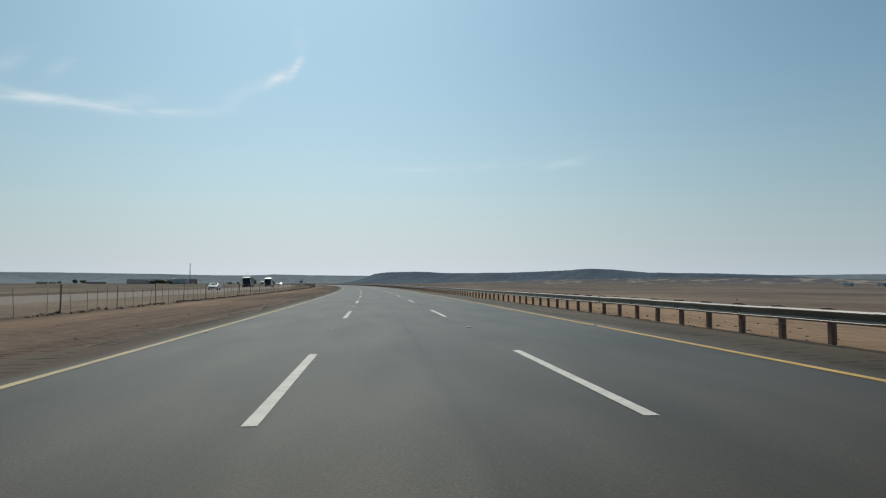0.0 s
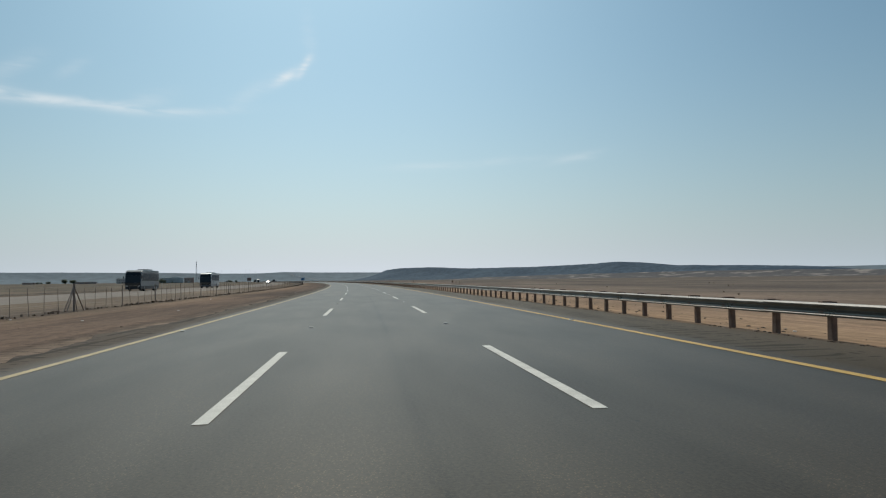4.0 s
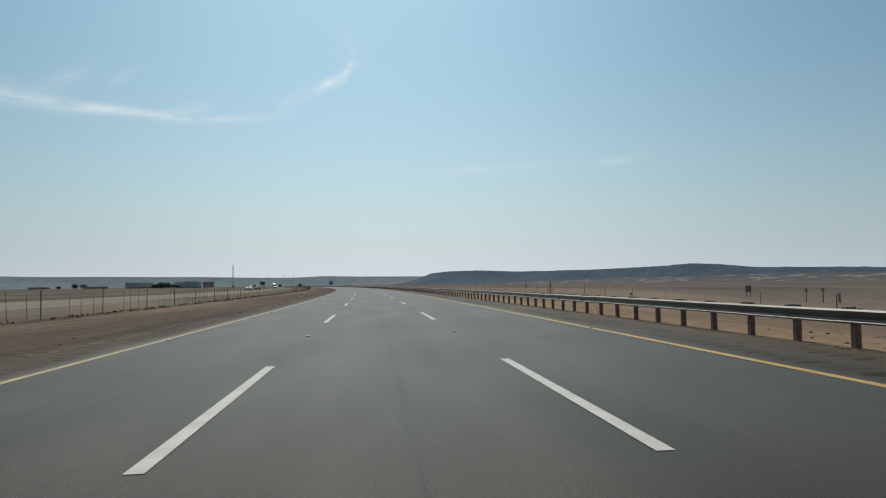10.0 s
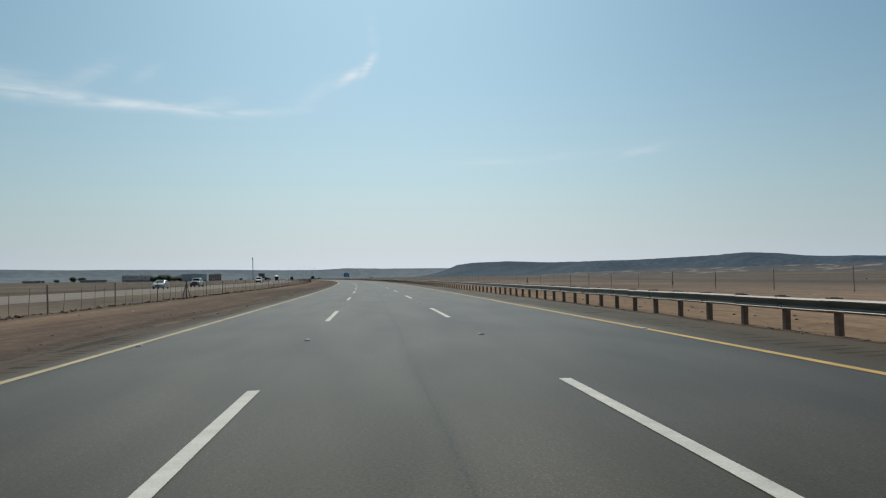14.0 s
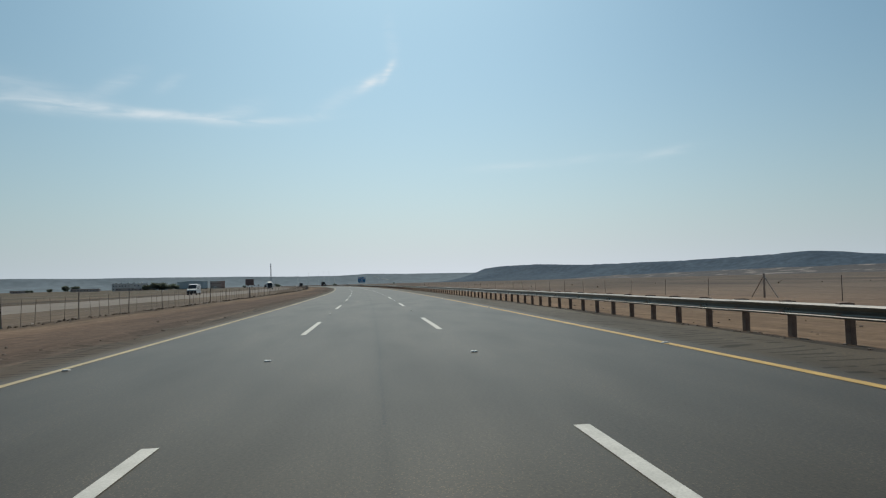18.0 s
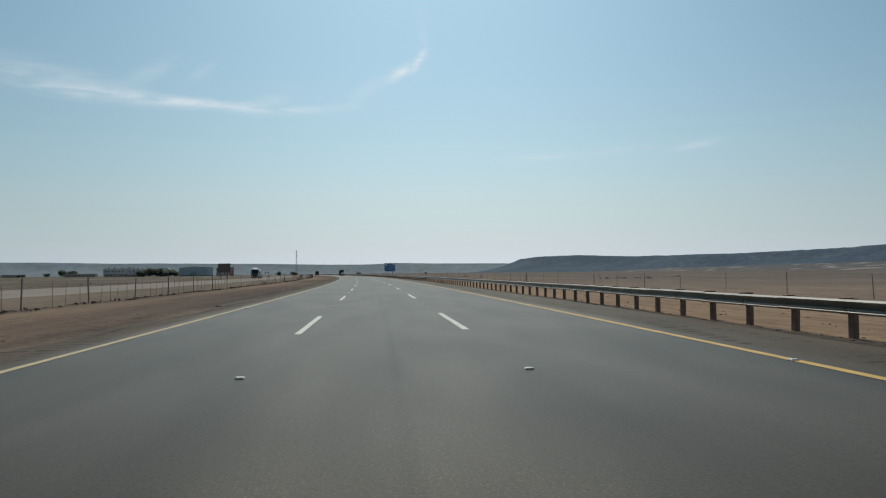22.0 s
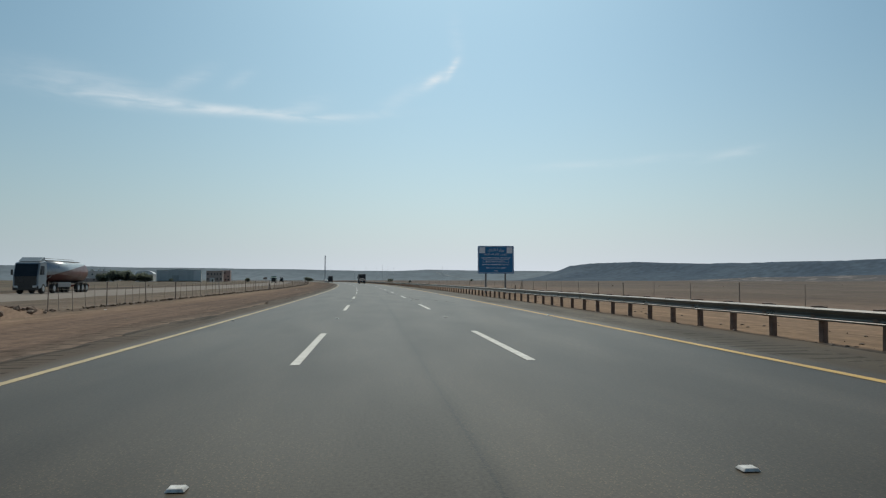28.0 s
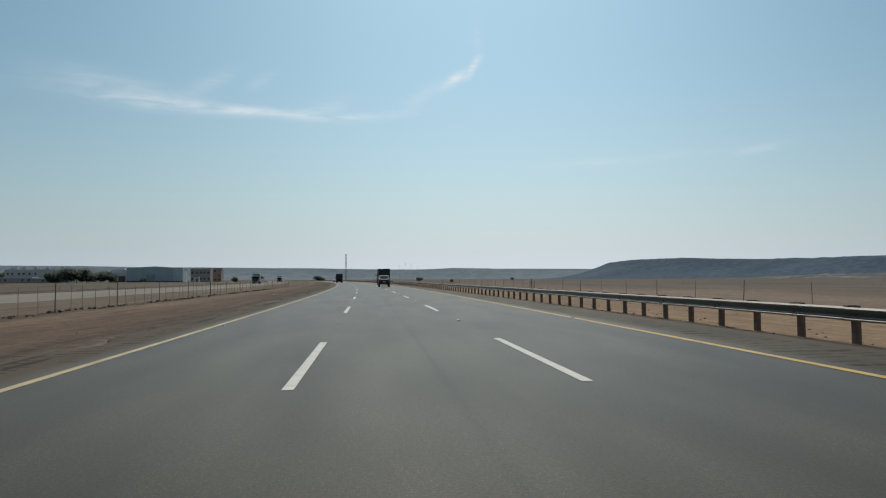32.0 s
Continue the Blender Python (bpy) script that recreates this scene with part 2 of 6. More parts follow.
    crack = mth("MULTIPLY", mth("LESS_THAN", mth("ADD", dist, mth("MULTIPLY", mth("SUBTRACT", grain.outputs["Fac"], 0.5), 0.10)), 0.016), mth("GREATER_THAN", speck.outputs["Distance"], 0.3))
    factor = mth("SUBTRACT", factor, mth("MULTIPLY", soft_j, mth("MULTIPLY", wob.outputs["Fac"], 0.24)))
    factor = mth("SUBTRACT", factor, mth("MULTIPLY", crack, mth("MULTIPLY", mth("GREATER_THAN", wob.outputs["Fac"], 0.5), 0.25)))
    sc = n.new("ShaderNodeVectorMath")
    sc.operation = "SCALE"
    l.new(old, sc.inputs[0])
    l.new(factor, sc.inputs["Scale"])
    out = sc.outputs[0]
    dusty = 0.0
    for e, sgn in edges:
        # sand drifted in from the verge
        t = mth("MULTIPLY", mth("SUBTRACT", v, e), sgn)
        t = mth("ADD", mth("MULTIPLY", t, 0.9), mth("MULTIPLY", mth("SUBTRACT", wob.outputs["Fac"], 0.5), 2.6))
        clampn = n.new("ShaderNodeClamp")
        l.new(t, clampn.inputs[0])
        mx = n.new("ShaderNodeMix")
        mx.data_type = "RGBA"
        l.new(mth("MULTIPLY", clampn.outputs[0], 0.75), mx.inputs["Factor"])
        dusty = mth("MAXIMUM", clampn.outputs[0], dusty)
        l.new(out, mx.inputs["A"])
        mx.inputs["B"].default_value = (*sand, 1)
        out = mx.outputs["Result"]
    # thin slanting ridges of grit across the shoulders, in patches
    band, patch, tar = n.new("ShaderNodeTexWave"), n.new("ShaderNodeTexNoise"), n.new("ShaderNodeTexNoise")
    band.inputs["Scale"].default_value, band.inputs["Distortion"].default_value, band.inputs["Detail"].default_value, band.inputs["Detail Scale"].default_value = 0.60, 8.0, 4.0, 1.6
    for t, st, turn in ((band, (1.0, 0.3, 1.0), 9), (patch, (0.22, 1.6, 1.0), 0), (tar, (0.16, 2.6, 1.0), 1.2)):
        bmap = n.new("ShaderNodeMapping")
        bmap.inputs["Scale"].default_value, bmap.inputs["Rotation"].default_value = st, (0, 0, radians(turn))
        l.new(uvn.outputs["UV"], bmap.inputs[0])
        l.new(bmap.outputs[0], t.inputs["Vector"])
    for t in (patch, tar):
        t.inputs["Scale"].default_value, t.inputs["Detail"].default_value = 1.0, 6.0
    off = mth("MAXIMUM", mth("SUBTRACT", v, EDGE_R + 0.12), mth("SUBTRACT", EDGE_L - 0.10, v))
    ridge = mth("MULTIPLY", mth("GREATER_THAN", mth("ADD", band.outputs["Fac"], mth("MULTIPLY", grain.outputs["Fac"], 0.3)), 1.0), mth("GREATER_THAN", off, 0.25))
    ridge = mth("MULTIPLY", ridge, mth("GREATER_THAN", patch.outputs["Fac"], 0.49))
    ridge = mth("MULTIPLY", ridge, mth("LESS_THAN", mth("ADD", off, mth("MULTIPLY", wob.outputs["Fac"], 1.2)), 2.2))
    # long streaks of bare tar where the left shoulder crumbles
    bare_tar = mth("MULTIPLY", mth("GREATER_THAN", mth("ADD", tar.outputs["Fac"], mth("MULTIPLY", mth("SUBTRACT", grain.outputs["Fac"], 0.5), 0.12)), 0.575), mth("LESS_THAN", v, EDGE_L - 0.9))
    ridge = mth("MAXIMUM", ridge, bare_tar)
    dk = n.new("ShaderNodeMix")
    dk.data_type = "RGBA"
    l.new(mth("MULTIPLY", ridge, 0.7), dk.inputs["Factor"])
    l.new(out, dk.inputs["A"])
    dk.inputs["B"].default_value = (0.022, 0.018, 0.014, 1)
    l.new(dk.outputs["Result"], b.inputs["Base Color"])
    # bare, worn spots shine a little more than the binder between them
    b.inputs["Specular Tint"].default_value = (1.0, 0.92, 0.76, 1)
    shine = mth("ADD", mth("MULTIPLY", grain.outputs["Fac"], 0.20), mth("ADD", mth("MULTIPLY", worn.outputs["Fac"], 0.20), -0.03))
    shine = mth("MULTIPLY", shine, mth("SUBTRACT", 1.0, mth("MULTIPLY", soft_j, mth("MULTIPLY", wob.outputs["Fac"], 0.24))))
    shine = mth("MULTIPLY", shine, mth("SUBTRACT", 1.0, mth("MAXIMUM", mth("MULTIPLY", ridge, 0.65), mth("MULTIPLY", dusty, 0.85))))
    l.new(shine, b.inputs["Specular IOR Level"])
    # loose grit on the shoulders is dull
    dull = n.new("ShaderNodeMapRange")
    dull.inputs["From Min"].default_value, dull.inputs["From Max"].default_value = -0.1, 0.5
    dull.inputs["To Min"].default_value, dull.inputs["To Max"].default_value = 0.43, 0.66
    l.new(off, dull.inputs["Value"])
    l.new(dull.outputs[0], b.inputs["Roughness"])
    return m


M_ASPHALT = asphalt_material("asphalt", (0.0428, 0.0279, 0.0130), (0.0572, 0.0383, 0.0185), (0.118, 0.092, 0.072), ((-5.5, -2.0), (6.9, 0.9)))
# pale base stands in for grazing glare off the opposite carriageway
M_FAR_ASPHALT = surface("pale_glare_asphalt", (0.185, 0.16, 0.137), (0.225, 0.195, 0.167), 0.3, 0.9, 0.2, 40, stretch=(0.15, 1, 1), uv=True, spec=0.12)
M_WHITE = surface("road_white", (0.42, 0.406, 0.362), (0.56, 0.545, 0.495), 3.0, 0.65, 0.2, 50, fine_mix=0.3)
M_YELLOW = surface("road_yellow", (0.37, 0.215, 0.03), (0.49, 0.30, 0.06), 1.2, 0.65, 0.2, 40, fine_mix=0.25)
M_DUSTY_YELLOW = surface("dusty_road_yellow", (0.32, 0.25, 0.14), (0.47, 0.37, 0.20), 0.8, 0.75, 0.2, 40, fine_mix=0.3)
M_STUD = surface("stud_ceramic", (0.66, 0.64, 0.60), (0.36, 0.33, 0.29), 22, 0.4, 0.1, 60)
M_SAND = surface("sand_verge", (0.175, 0.115, 0.08), (0.26, 0.18, 0.125), 0.35, 0.95, 0.7, 9.0, stretch=(0.35, 1.0, 1.0), uv=True, fine_mix=0.4, spec=0.1)
# one steel in two tones: beam face in shade, folds catching sky light
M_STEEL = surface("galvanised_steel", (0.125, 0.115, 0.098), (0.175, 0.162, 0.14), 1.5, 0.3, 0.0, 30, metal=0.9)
M_LIT_STEEL = surface("lit_steel", (0.34, 0.315, 0.285), (0.43, 0.40, 0.365), 2.5, 0.6, 0.02, 30, metal=0.15)
M_POST = surface("weathered_post", (0.17, 0.108, 0.078), (0.25, 0.165, 0.12), 4, 0.85, 0.3, 40)
M_FENCE = surface("rusty_fence_steel", (0.20, 0.155, 0.125), (0.30, 0.235, 0.19), 5, 0.8, 0.2, 50, vary=0.25)
M_WIRE = surface("fence_wire", (0.16, 0.14, 0.12), (0.22, 0.19, 0.16), 5, 0.7, 0, 30, metal=0.3)
M_STONE = surface("stones", (0.13, 0.10, 0.075), (0.24, 0.19, 0.15), 2.0, 0.9, 0.4, 20)
M_SCRUB = surface("dry_scrub", (0.17, 0.135, 0.092), (0.26, 0.205, 0.14), 2.0, 0.95, 0.3, 20)


# ---- mesh helpers ----
def mesh_of(name, verts, faces, mat, smooth=False, uvs=None):
    me = bpy.data.meshes.new(name)
    me.from_pydata([tuple(v) for v in verts], [], faces)
    me.materials.append(mat)
    if smooth:
        me.polygons.foreach_set("use_smooth", [True] * len(me.polygons))
    if uvs is not None:
        lay = me.uv_layers.new(name="UVMap")
        idx = np.empty(len(me.loops), dtype=np.int64)
        me.loops.foreach_get("vertex_index", idx)
        lay.data.foreach_set("uv", np.asarray(uvs, dtype=np.float32)[idx].ravel())
    me.update()
    return me


def part(name, bm, material, parent=None, label=""):
    """Links a bmesh (or a mesh) as one mesh object under a thing."""
    if isinstance(bm, bmesh.types.BMesh):
        me = bpy.data.meshes.new(name)
        bm.to_mesh(me)
        bm.free()
        me.materials.append(material)
    else:
        me = bm
    ob = new(name, me)
    if parent is not None:
        ob.parent = parent
    if label:
        tagged(ob, label)
    return ob


def add_box(bm, size, m=None, bevel=0.0):
    r = bmesh.ops.create_cube(bm, size=1.0)
    vs = r["verts"]
    bmesh.ops.scale(bm, vec=size, verts=vs)
    if bevel:
        es = list({e for v in vs for e in v.link_edges})
        q = bmesh.ops.bevel(bm, geom=es, offset=bevel, segments=2, affect="EDGES", profile=0.5)
        vs = list({v for f in q["faces"] for v in f.verts} | {v for v in vs if v.is_valid})
    if m is not None:
        bmesh.ops.transform(bm, matrix=m, verts=vs)
    return bm


def box(size, at=(0, 0, 0), bevel=0.0, turn=(0, 0, 0)):
    bm = bmesh.new()
    return add_box(bm, size, pose(*at, *turn), bevel)


def rod(p, q, r=0.02, n=6, r2=None):
    bm = bmesh.new()
    add_rod(bm, p, q, r, n, r2)
    return bm


def add_rod(bm, p, q, r=0.02, n=6, r2=None):
    p, q = Vector(p), Vector(q)
    m = Matrix.Translation((p + q) / 2) @ (q - p).to_track_quat("Z", "Y").to_matrix().to_4x4()
    bmesh.ops.create_cone(bm, cap_ends=True, segments=n, radius1=r, radius2=r if r2 is None else r2, depth=(q - p).length, matrix=m)


def strip(name, mat, s_list, d_list, z_of, parent=None, label=""):
    """A sheet over the plan: rows along s, columns across d; its uv is (s, d)."""
    verts, uvs, faces = [], [], []
    for s in s_list:
        for d in d_list:
            verts.append(on(s, d, z_of(s, d)))
            uvs.append((s, d))
    w = len(d_list)
    for i in range(len(s_list) - 1):
        for j in range(w - 1):
            a = i * w + j
            faces.append((a, a + 1, a + w + 1, a + w))
    return part(name, mesh_of(name, verts, faces, mat, True, uvs), mat, parent, label)


# ---- ground ----
def plain_material(name):
    """Desert soil in road metres: its colour changes from the gritty verge to the open plain, broken by streaks, ruts and patches."""
    m = surface(name, (0.72, 0.72, 0.72), (1.18, 1.16, 1.12), 0.05, 0.95, 0.9, 7.0, uv=True, fine_mix=0.38, spec=0.1, stretch=(0.45, 1.0, 1.0))
    n, l, b = nodes_of(m)
    mottle = b.inputs["Base Color"].links[0].from_socket
    uvn, sp = n.new("ShaderNodeTexCoord"), n.new("ShaderNodeSeparateXYZ")
    l.new(uvn.outputs["UV"], sp.inputs[0])
    streak, patch = n.new("ShaderNodeTexNoise"), n.new("ShaderNodeTexNoise")
    for t, sc, st, det in ((streak, 1.0, (0.10, 1.6, 1.0), 6.0), (patch, 1.0, (0.022, 0.05, 1.0), 7.0)):
        mp = n.new("ShaderNodeMapping")
        mp.inputs["Scale"].default_value = st
        t.inputs["Scale"].default_value, t.inputs["Detail"].default_value = sc, det
        l.new(uvn.outputs["UV"], mp.inputs[0])
        l.new(mp.outputs[0], t.inputs["Vector"])

    def mth(op, a, bb):
        q = n.new("ShaderNodeMath")
        q.operation = op
        for i, v in enumerate((a, bb)):
            if isinstance(v, (int, float)):
                q.inputs[i].default_value = v
            else:
                l.new(v, q.inputs[i])
        return q.outputs[0]

    # ragged borders between the strips; steady along the fence
    edge = n.new("ShaderNodeTexNoise")
    edge.inputs["Scale"].default_value, edge.inputs["Detail"].default_value, edge.inputs["Roughness"].default_value = 1.0, 7.0, 0.62
    emap = n.new("ShaderNodeMapping")
    emap.inputs["Scale"].default_value = (0.07, 0.22, 1.0)
    l.new(uvn.outputs["UV"], emap.inputs[0])
    l.new(emap.outputs[0], edge.inputs["Vector"])
    loose = n.new("ShaderNodeMapRange")
    loose.inputs["From Min"].default_value, loose.inputs["From Max"].default_value = -15.2, -12.0
    loose.inputs["To Min"].default_value, loose.inputs["To Max"].default_value = 0.35, 2.6
    l.new(sp.outputs[1], loose.inputs["Value"])
    wob = mth("MULTIPLY", mth("SUBTRACT", edge.outputs["Fac"], 0.5), loose.outputs[0])
    pos = n.new("ShaderNodeMapRange")
    pos.inputs["From Min"].default_value, pos.inputs["From Max"].default_value = -60.0, 60.0
    l.new(mth("ADD", sp.outputs[1], wob), pos.inputs["Value"])
    ramp = n.new("ShaderNodeValToRGB")
    stops = [(-60, (0.108, 0.087, 0.064)), (-48, (0.122, 0.095, 0.069)), (-40.6, (0.135, 0.104, 0.076)), (-39.5, (0.05, 0.04, 0.032)), (-38.5, (0.12, 0.092, 0.07)), (-25, (0.138, 0.105, 0.078)), (-16.1, (0.134, 0.100, 0.073)), (-15.75, (0.06, 0.044, 0.033)), (-15.35, (0.13, 0.092, 0.066)),
             (-14.7, (0.176, 0.121, 0.084)), (-13.0, (0.148, 0.097, 0.067)), (-11.6, (0.112, 0.075, 0.055)), (-8.2, (0.106, 0.072, 0.053)), (-7.7, (0.055, 0.040, 0.031)), (-7.3, (0.135, 0.098, 0.074)), (-6.0, (0.145, 0.113, 0.089)), (7.6, (0.062, 0.05, 0.04)), (8.3, (0.07, 0.055, 0.043)), (8.7, (0.232, 0.152, 0.094)), (15, (0.215, 0.143, 0.095)), (24, (0.172, 0.123, 0.092)), (40, (0.141, 0.107, 0.084)), (60, (0.120, 0.094, 0.077))]
    els = ramp.color_ramp.elements
    while len(els) < len(stops):
        els.new(0.5)
    for e, (d, c) in zip(els, stops):
        e.position, e.color = (d + 60) / 120, (*c, 1)
    l.new(pos.outputs[0], ramp.inputs[0])
    mul = n.new("ShaderNodeMix")
    mul.data_type, mul.blend_type = "RGBA", "MULTIPLY"
    mul.inputs["Factor"].default_value = 1.0
    l.new(ramp.outputs[0], mul.inputs["A"])
    l.new(mottle, mul.inputs["B"])
    k = mth("ADD", 0.62, mth("ADD", mth("MULTIPLY", mth("SUBTRACT", streak.outputs["Fac"], 0.5), 1.05), mth("ADD", mth("MULTIPLY", mth("SUBTRACT", patch.outputs["Fac"], 0.5), 0.9), 0.34)))
    out = n.new("ShaderNodeVectorMath")
    out.operation = "SCALE"
    l.new(mul.outputs["Result"], out.inputs[0])
    l.new(k, out.inputs["Scale"])
    l.new(out.outputs[0], b.inputs["Base Color"])
    grit = n.new("ShaderNodeTexNoise")
    grit.inputs["Scale"].default_value, grit.inputs["Detail"].default_value, grit.inputs["Roughness"].default_value = 1.3, 8.0, 0.75
    l.new(uvn.outputs["UV"], grit.inputs["Vector"])
    # raked dark ridges in the gritty strip by the road
    rake = n.new("ShaderNodeTexNoise")
    rake.inputs["Scale"].default_value, rake.inputs["Detail"].default_value = 1.0, 5.0
    rmap = n.new("ShaderNodeMapping")
    rmap.inputs["Scale"].default_value, rmap.inputs["Rotation"].default_value = (5.0, 1.7, 1.0), (0, 0, radians(14))
    l.new(uvn.outputs["UV"], rmap.inputs[0])
    l.new(rmap.outputs[0], rake.inputs["Vector"])
    near = mth("MULTIPLY", mth("GREATER_THAN", sp.outputs[1], -8.6), mth("LESS_THAN", sp.outputs[1], 8.7))
    cut = mth("SUBTRACT", 1.0, mth("MULTIPLY", mth("MULTIPLY", mth("GREATER_THAN", rake.outputs["Fac"], 0.585), near), 0.55))
    cutn = n.new("ShaderNodeVectorMath")
    cutn.operation = "SCALE"
    l.new(out.outputs[0], cutn.inputs[0])
    l.new(cut, cutn.inputs["Scale"])
    out = cutn
    out2 = n.new("ShaderNodeVectorMath")
    out2.operation = "SCALE"
    l.new(out.outputs[0], out2.inputs[0])
    # paler soil along the first stretch
    along = n.new("ShaderNodeMapRange")
    along.inputs["From Min"].default_value, along.inputs["From Max"].default_value = 150.0, 520.0
    along.inputs["To Min"].default_value, along.inputs["To Max"].default_value = 1.17, 1.0
    l.new(sp.outputs[0], along.inputs["Value"])
    l.new(mth("MULTIPLY", along.outputs[0], mth("ADD", 0.13, mth("MULTIPLY", grit.outputs["Fac"], 1.75))), out2.inputs["Scale"])
    l.new(out2.outputs[0], b.inputs["Base Color"])
    # coarse relief of ruts under the fine grain
    bp = n.new("ShaderNodeBump")
    bp.inputs["Strength"].default_value, bp.inputs["Distance"].default_value = 0.35, 0.08
    l.new(streak.outputs["Fac"], bp.inputs["Height"])
    fine = b.inputs["Normal"].links[0].from_node
    l.new(bp.outputs[0], fine.inputs["Normal"])
    return m


M_PLAIN = plain_material("desert_plain")


def lump(x, y, size, seed=0.0):
    return noise.noise(Vector((x / size, y / size, seed)))


def lerp(a, b, t):
    t = min(max(t, 0.0), 1.0)
    return a + (b - a) * t * t * (3 - 2 * t)


# the left verge falls to the fence and rises again to the opposite carriageway; the right one drops behind the guardrail
OPP = -0.12
LEFT_D = [-60, -45, -40.5, -38.6, -38.3, -25.3, -24.8, -20.0, -15.7, -13.0, -10.0, -7.6, -7.2, -5.9, -5.5]
LEFT_Z = [0.06, -0.06, -0.08, -0.13, -0.30, -0.30, -0.17, -0.28, -0.28, -0.25, -0.19, -0.14, -0.14, -0.13, -0.14]


# the plain beyond the guardrail dips and swells along the road
SWELL_S, SWELL_Z = (-50, 150, 290, 340, 381, 402, 455, 520, 612, 1300), (-0.2, -0.3, -0.55, -0.55, -0.4, 0.12, 0.38, 0.2, 0.0, 0.0)


def ground_z(s, d):
    n1 = lump(s, d * 2.2, 6.0) * 0.05 + lump(s * 0.5, d * 2, 1.1, 3) * 0.018
    if -5.55 < d < 7.25:
        return road_z(d) - 0.25
    if d <= -5.5:
        base = float(np.interp(d, LEFT_D, LEFT_Z))
        if d > -7.5:
            return base + n1 * 0.25
        if d > -18:
            ridge = 0.13 * math.exp(-((d + 15.9 + 0.25 * lump(s, 0, 9.0, 5)) / 0.45) ** 2) * (0.7 + 0.8 * lump(s, 0, 3.0, 8))
            rut = -0.04 * math.exp(-((d + 10.6 + 0.6 * lump(s, 0, 22, 2)) / 0.3) ** 2)
            return base + ridge + rut + n1 * 0.8
        if d > -24.9:
            return base + n1
        if d > -38.5:
            return base
        return base + 0.22 * math.exp(-((d + 39.5) / 0.6) ** 2) + n1 + lump(s, d, 40, 4) * 0.25 * min(1, max(0, -43 - d) / 30)
    if d < 10.0:
        return float(np.interp(d, [7.2, 7.5, 7.75, 8.1, 8.5, 9.2, 10.0], [0.02, 0.060, 0.066, 0.05, 0.005, -0.03, -0.06])) + n1 * 0.35
    swell = float(np.interp(s, SWELL_S, SWELL_Z)) * min(1, (d - 10) / 10) * max(0, min(1, 1.6 - d / 100))
    return lerp(-0.06, -0.12, (d - 10) / 4) + swell + n1 + lump(s, d, 35, 7) * 0.3 * min(1, (d - 10) / 30)


s_fine = [-30 + 1.5 * i for i in range(800)] + [1170 + 8 * i for i in range(140)]
d_rows = [-130, -112, -96, -82, -70, -60, -52, -46, -43.5, -41.5, -40.5, -40.0, -39.5, -39.0, -38.6, -38.3, -25.3, -24.8, -23.5, -21.5, -20, -18.5, -17.4, -16.7, -16.4, -16.1, -15.8, -15.5, -15.2, -14.8,
          -14.2, -13.4, -12.6, -11.8, -11.1, -10.6, -10.1, -9.4, -8.7, -8.1, -7.8, -7.5, -7.2, -6.8, -6.3, -5.9, -5.6, -5.0, 7.1, 7.35, 7.55, 7.75, 7.95, 8.15, 8.3, 8.45, 8.65, 8.9, 9.2, 9.6, 10.2, 11, 12, 13.5, 15.5, 18, 21, 25, 30, 37, 46, 58, 74, 96, 130]
verts, uvs, faces = [], [], []
for s in s_fine:
    for d in d_rows:
        verts.append(on(s, d, ground_z(s, d)))
        uvs.append((s, d))
w = len(d_rows)
for i in range(len(s_fine) - 1):
    for j in range(w - 1):
        a = i * w + j
        faces.append((a, a + 1, a + w + 1, a + w))
SX, SY, SH = [np.array([f(s) for s in s_fine]) for f in (lambda s: on(s).x, lambda s: on(s).y, heading)]


def plan_of(x, y):
    """The s and d nearest to a place."""
    i = int(np.argmin((SX - x) ** 2 + (SY - y) ** 2))
    dx, dy = x - SX[i], y - SY[i]
    return s_fine[i] - math.sin(SH[i]) * dx + math.cos(SH[i]) * dy, math.cos(SH[i]) * dx + math.sin(SH[i]) * dy


def far_z(x, y):
    s, d = plan_of(x, y)
    inside = max(0.0, min((128 - abs(d)) / 20, (s + 30) / 20, (2270 - s) / 20, 1.0))
    out = lump(x, y, 160, 1) * 0.5 + lump(x, y, 600, 2) * 0.9 * min(1, max(0, abs(d) - 130) / 500)
    return out * (1 - inside) - 0.9 * inside - 0.05


axis = [0, 60, 120, 180, 250, 330, 420, 530, 660, 820, 1000, 1250, 1550, 1900, 2350, 2900, 3600, 4500, 6000, 9000]
gx = [-a for a in axis[::-1]] + axis[1:]
gy = [-4000, -2500, -1500, -800, -400, -200, -60] + [60 * i for i in range(0, 42)] + [2600, 2800, 3050, 3400, 3900, 4500, 6000, 9000]
n0 = len(verts)
for y in gy:
    for x in gx:
        verts.append((x - 60, y, far_z(x - 60, y)))
        uvs.append(plan_of(x - 60, y))
w = len(gx)
for i in range(len(gy) - 1):
    for j in range(w - 1):
        a = n0 + i * w + j
        faces.append((a, a + 1, a + w + 1, a + w))
ground = part("ground", mesh_of("ground", verts, faces, M_PLAIN, True, uvs), M_PLAIN)
tagged(ground, "brown sandy desert plain with stones and tyre ruts", "ground", kind="structure")

# ---- carriageways ----
s_road = [-40 + 4 * i for i in range(300)] + [1160 + 10 * i for i in range(112)]
road = strip("road", M_ASPHALT, s_road, [-5.9, -5.7, EDGE_L, -3.7, -1.85, 0, 1.85, 3.7, EDGE_R, 6.6, 7.3], lambda s, d: road_z(d))
tagged(road, "grey asphalt motorway with sand drifted on its shoulders", "road", kind="structure")


